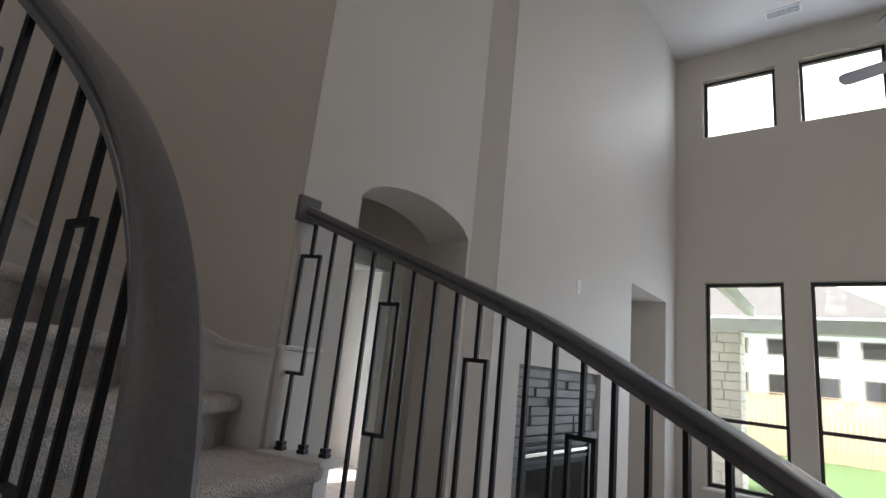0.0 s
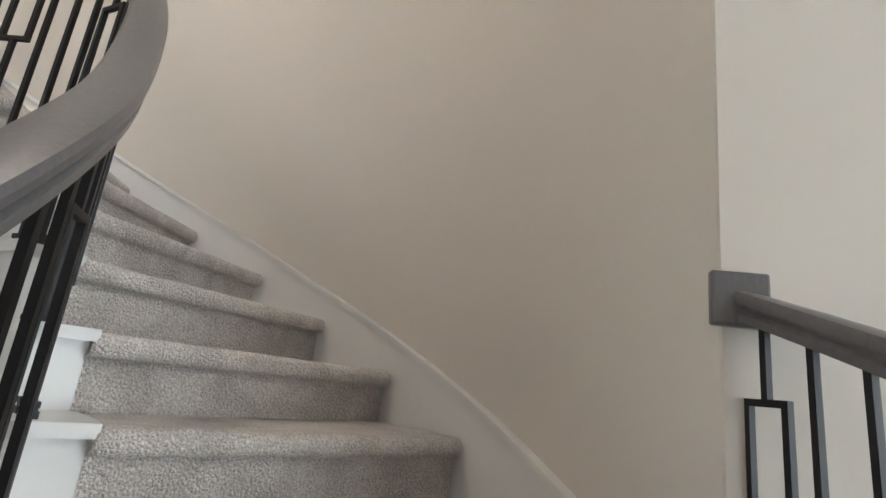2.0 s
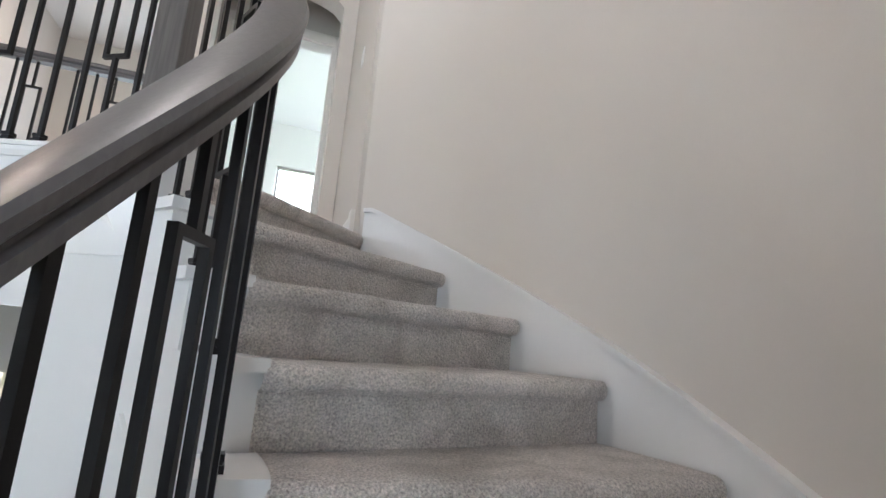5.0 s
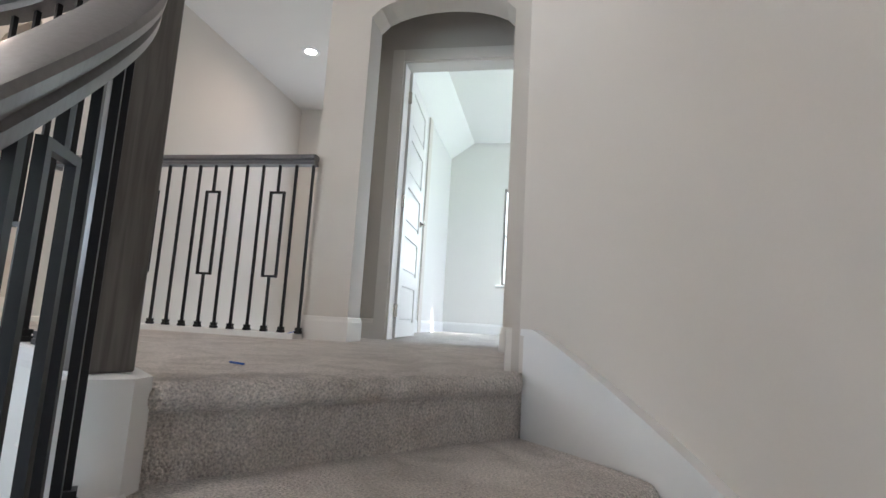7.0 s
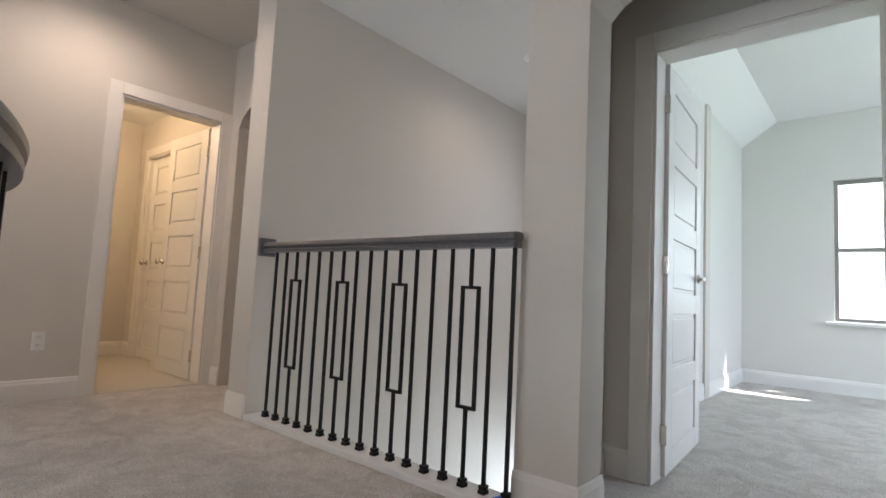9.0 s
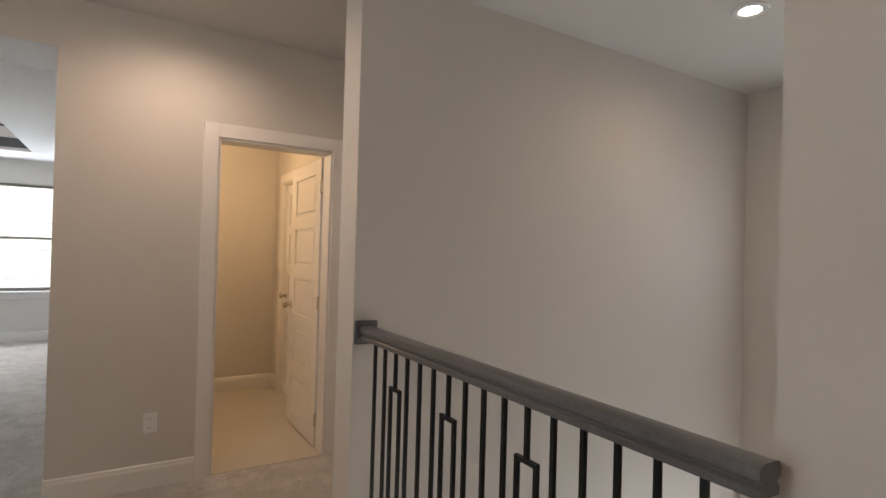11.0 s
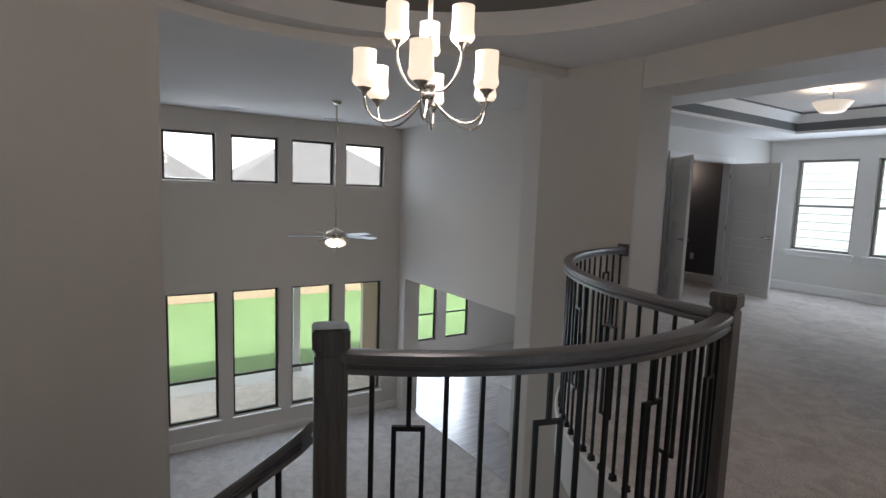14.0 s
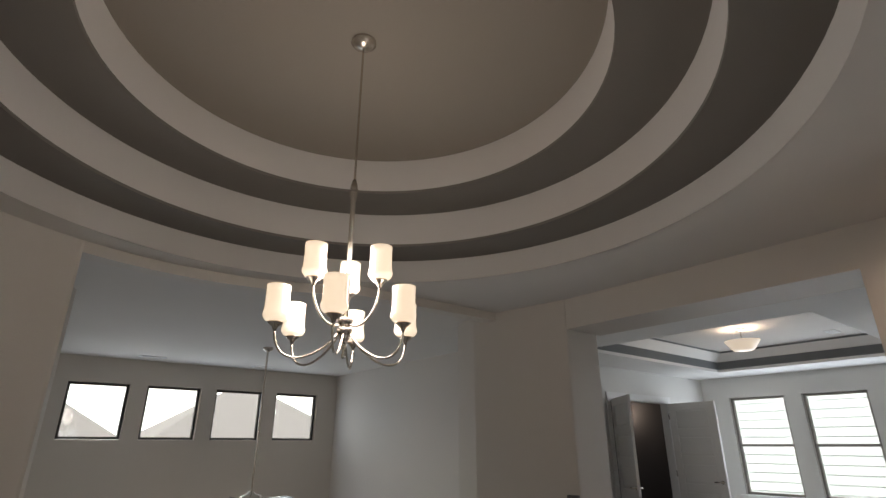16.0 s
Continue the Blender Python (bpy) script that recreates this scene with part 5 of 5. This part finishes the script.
# ---------------------------------------------------------------- litter on the carpet
tp = tagged(part("tape_scrap", moved(cube(-0.032, 0.032, -0.012, 0.012, 0.0, 0.004), pose(-0.05, -2.592, L + 0.034, 0, 20, 20)), TAPE), "scrap of blue painter's tape on the railing curb", "tape")
tp = tagged(part("litter_scrap", moved(cube(-0.035, 0.035, -0.006, 0.006, 0.0, 0.006, 0.002), pose(0.39, -1.46, L + 0.002, 0, 0, 15)), RUBBER), "dark scrap of litter on the landing carpet", "litter")
tp = tagged(part("litter_scrap", moved(cube(-0.03, 0.03, -0.004, 0.004, 0.0, 0.005, 0.002), pose(-0.62, -1.16, L + 0.002, 0, 0, -24)), TAPE), "thin blue scrap of litter on the landing carpet", "litter")

# ---------------------------------------------------------------- outdoors
structure("ground", prism([(-300, YN + 0.2), (300, YN + 0.2), (300, 600), (-300, 600)], -0.5, -0.12), GRASS, "mown green lawn", "ground")
structure("ground_front", prism([(-300, -300), (300, -300), (300, YN + 0.19), (-300, YN + 0.19)], -0.6, -0.22), GRASS, "mown green lawn before the house", "ground")
structure("patio", prism([(-3.2, YN + 0.17), (4.28, YN + 0.17), (4.28, 10.9), (-0.6, 10.9), (-2.2, 12.2), (-3.2, 12.2)], -0.118, -0.03), CONCRETE, "pale concrete patio slab", "patio")
structure("patio_roof", prism([(-3.6, YN + 0.17), (4.28, YN + 0.17), (4.28, 10.9), (-3.6, 10.9)], 3.35, 3.5), SIDING, "pale boarded patio ceiling", "roof")
structure("patio_beam", cube(-3.6, 4.28, 10.6, 10.9, 2.54, 2.76, 0.01), SIDING, "painted patio beam", "beam")
structure("patio_brace", cube(-0.35, -0.25, YN + 0.17, 10.6, 2.78, 2.95, 0.01), SIDING, "painted patio rafter", "beam")


def column(name, x, y, w, h, mat, label):
    t = thing(name, (x, y, -0.03), label, "column")
    bh = 0.13
    r = random.Random(int(x * 10) + 7)
    z, i = 0.0, 0
    part("core", cube(-w / 2 + 0.02, w / 2 - 0.02, -w / 2 + 0.02, w / 2 - 0.02, 0, h), mat, t)
    while z < h - 0.05:
        hh = min(bh * (0.8 + 0.5 * r.random()), h - z)
        s = 0.3 + 0.4 * r.random()
        for a0, a1 in ((0, s), (s, 1)):
            part("stone", cube(-w / 2 + a0 * w + 0.004, -w / 2 + a1 * w - 0.004, -w / 2 - 0.01 * r.random(), w / 2 + 0.01 * r.random(), z + 0.004, z + hh - 0.004, 0.01, 1), mat, t)
        z += hh
        i += 1
    return t


column("stone_column", -0.72, 10.75, 0.52, 2.565, LIMESTONE, "white limestone patio column")
t = thing("patio_post", (2.75, 10.75, -0.03), "white painted patio post", "post")
part("shaft", cube(-0.09, 0.09, -0.09, 0.09, 0, 2.568, 0.008), SIDING, t)
part("base", cube(-0.12, 0.12, -0.12, 0.12, 0, 0.18, 0.008), SIDING, t)

fence = thing("fence", (0, 20.3, -0.12), "tall cedar board fence behind the lawn", "fence")
board_me = bpy.data.meshes.new("board")
bm = cube(-0.068, 0.068, -0.01, 0.01, 0, 1.8, 0.003, 1)
bm.to_mesh(board_me)
bm.free()
board_me.materials.append(CEDAR)
r = random.Random(3)
for i in range(240):
    shared("board", board_me, fence, pose(-14 + i * 0.142, 0.004 * r.random(), 0.02 * r.random(), 0, 0, 0))
for z in (0.35, 1.45):
    part("rail", cube(-14.2, 20.2, 0.012, 0.05, z, z + 0.09), CEDAR, fence)
part("cap", cube(-14.2, 20.2, -0.03, 0.05, 1.83, 1.86), CEDAR, fence)


def house(name, x, y, w, d, h, rise, label, wall=None, rows=((1.0, 2.1),), front=-1):
    """A neighbour's house with a hipped roof and windows on the side that faces the garden."""
    t = thing(name, (x, y, -0.12), label, "house", "neighbouring houses")
    part("wall", cube(-w / 2, w / 2, -d / 2, d / 2, 0, h), wall or SIDING, t)
    bm = bmesh.new()
    e = 0.5
    lo = [bm.verts.new(p) for p in ((-w / 2 - e, -d / 2 - e, h), (w / 2 + e, -d / 2 - e, h), (w / 2 + e, d / 2 + e, h), (-w / 2 - e, d / 2 + e, h))]
    k = min(w, d) / 2
    hi = [bm.verts.new(p) for p in ((-w / 2 + k, 0, h + rise), (w / 2 - k, 0, h + rise))]
    bm.faces.new((lo[0], lo[1], hi[1], hi[0]))
    bm.faces.new((lo[2], lo[3], hi[0], hi[1]))
    bm.faces.new((lo[1], lo[2], hi[1]))
    bm.faces.new((lo[3], lo[0], hi[0]))
    bm.faces.new(lo[::-1])
    part("roof", bm, ROOF, t, "grey shingle roof")
    part("fascia", ring_rect(-w / 2 - e + 0.02, w / 2 + e - 0.02, -d / 2 - e + 0.02, d / 2 + e - 0.02, h - 0.16, h - 0.001, 0.03), SIDING, t)
    n = max(2, int(w / 1.45))
    for z0, z1 in rows:
        for i in range(n):
            cx = -w / 2 + w * (i + 0.5) / n
            o = part("window", cube(cx - 0.46, cx + 0.46, -d / 2 - 0.03, -d / 2 - 0.001, z0, z1, 0.01), FRAMEW, t)
            part("pane", cube(cx - 0.38, cx + 0.38, -d / 2 - 0.036, -d / 2 - 0.031, z0 + 0.06, z1 - 0.06), FRAME, o, "dark window pane")
    part("vent_pipe", lathe([(0.06, h + rise * 0.4), (0.06, h + rise * 0.4 + 0.9), (0, h + rise * 0.4 + 0.9)], 8, (w * 0.1, -d * 0.22)), PLATE, t)
    return t


house("house", -4.5, 31, 14, 9, 5.0, 3.5, "pale two-storey neighbour with a grey hipped roof", None, ((1.75, 2.72), (3.45, 4.15)))
house("house", 10.6, 33, 12, 9, 4.6, 3.2, "pale neighbour with a grey hipped roof", None, ((1.0, 2.2),))
house("house", 23, 34, 12, 10, 4.4, 3.4, "pale neighbour with a grey hipped roof", None, ((1.0, 2.2),))
house("house", -24, 33, 12, 10, 5.2, 3.4, "pale two-storey neighbour with a grey hipped roof", None, ((0.9, 2.2), (3.6, 4.9)))
# neighbour's gabled side wall past the game room windows, its siding coloured darker against glare
nb = thing("neighbour_gable", (16.5, 1.0, -0.22), "pale grey sided gable of the house next door", "house")
lap_me = bpy.data.meshes.new("siding_board")
bm = cube(-0.02, 0.02, -7, 7, 0, 0.222, 0.004, 1)
bm.to_mesh(lap_me)
bm.free()
lap_me.materials.append(SIDING_DIMMED)
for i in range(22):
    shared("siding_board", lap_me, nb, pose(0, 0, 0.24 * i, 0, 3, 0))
part("wall", cube(0.03, 0.3, -7, 7, 0, 5.3), SIDING_DIMMED, nb)
bm = bmesh.new()
g = [bm.verts.new(p) for p in ((-0.4, -7.6, 5.1), (-0.4, 1.0, 8.4), (-0.4, 7.6, 5.1), (8, -7.6, 5.1), (8, 1.0, 8.4), (8, 7.6, 5.1))]
bm.faces.new((g[0], g[1], g[4], g[3]))
bm.faces.new((g[1], g[2], g[5], g[4]))
part("roof", bm, ROOF, nb, "grey shingle roof")
for i in range(13):
    z0 = 5.28 + 0.235 * i
    a, b = -7.6 + (z0 + 0.235 - 5.1) / 3.3 * 8.6, 7.6 - (z0 + 0.235 - 5.1) / 3.3 * 6.6
    if b - a > 0.4:
        part("siding_board", moved(cube(-0.02, 0.02, a, b, 0, 0.235, 0.004, 1), pose(0, 0, z0, 0, 3, 0)), SIDING_DIMMED, nb)

# glowing slabs far away, added to whiten the sky low over the horizon
haze = bpy.data.materials.new("glowing_haze_board")
haze.use_nodes = True
hb = haze.node_tree.nodes["Principled BSDF"]
hb.inputs["Base Color"].default_value = (0.8, 0.8, 0.8, 1)
hb.inputs["Roughness"].default_value = 1.0
hb.inputs["Emission Color"].default_value = (0.88, 0.95, 1.0, 1)
hb.inputs["Emission Strength"].default_value = 0.5
structure("backdrop_haze", cube(-300, 300, 150, 151, -1, 160), haze, "glowing white backdrop in place of hazy sky behind the houses", "sky")
structure("backdrop_haze_side", cube(150, 151, -300, 149, -1, 160), haze, "glowing white backdrop in place of hazy sky beside the house", "sky")
structure("backdrop_haze_front", cube(-300, 149, -151, -150, -1, 160), haze, "glowing white backdrop in place of hazy sky before the house", "sky")
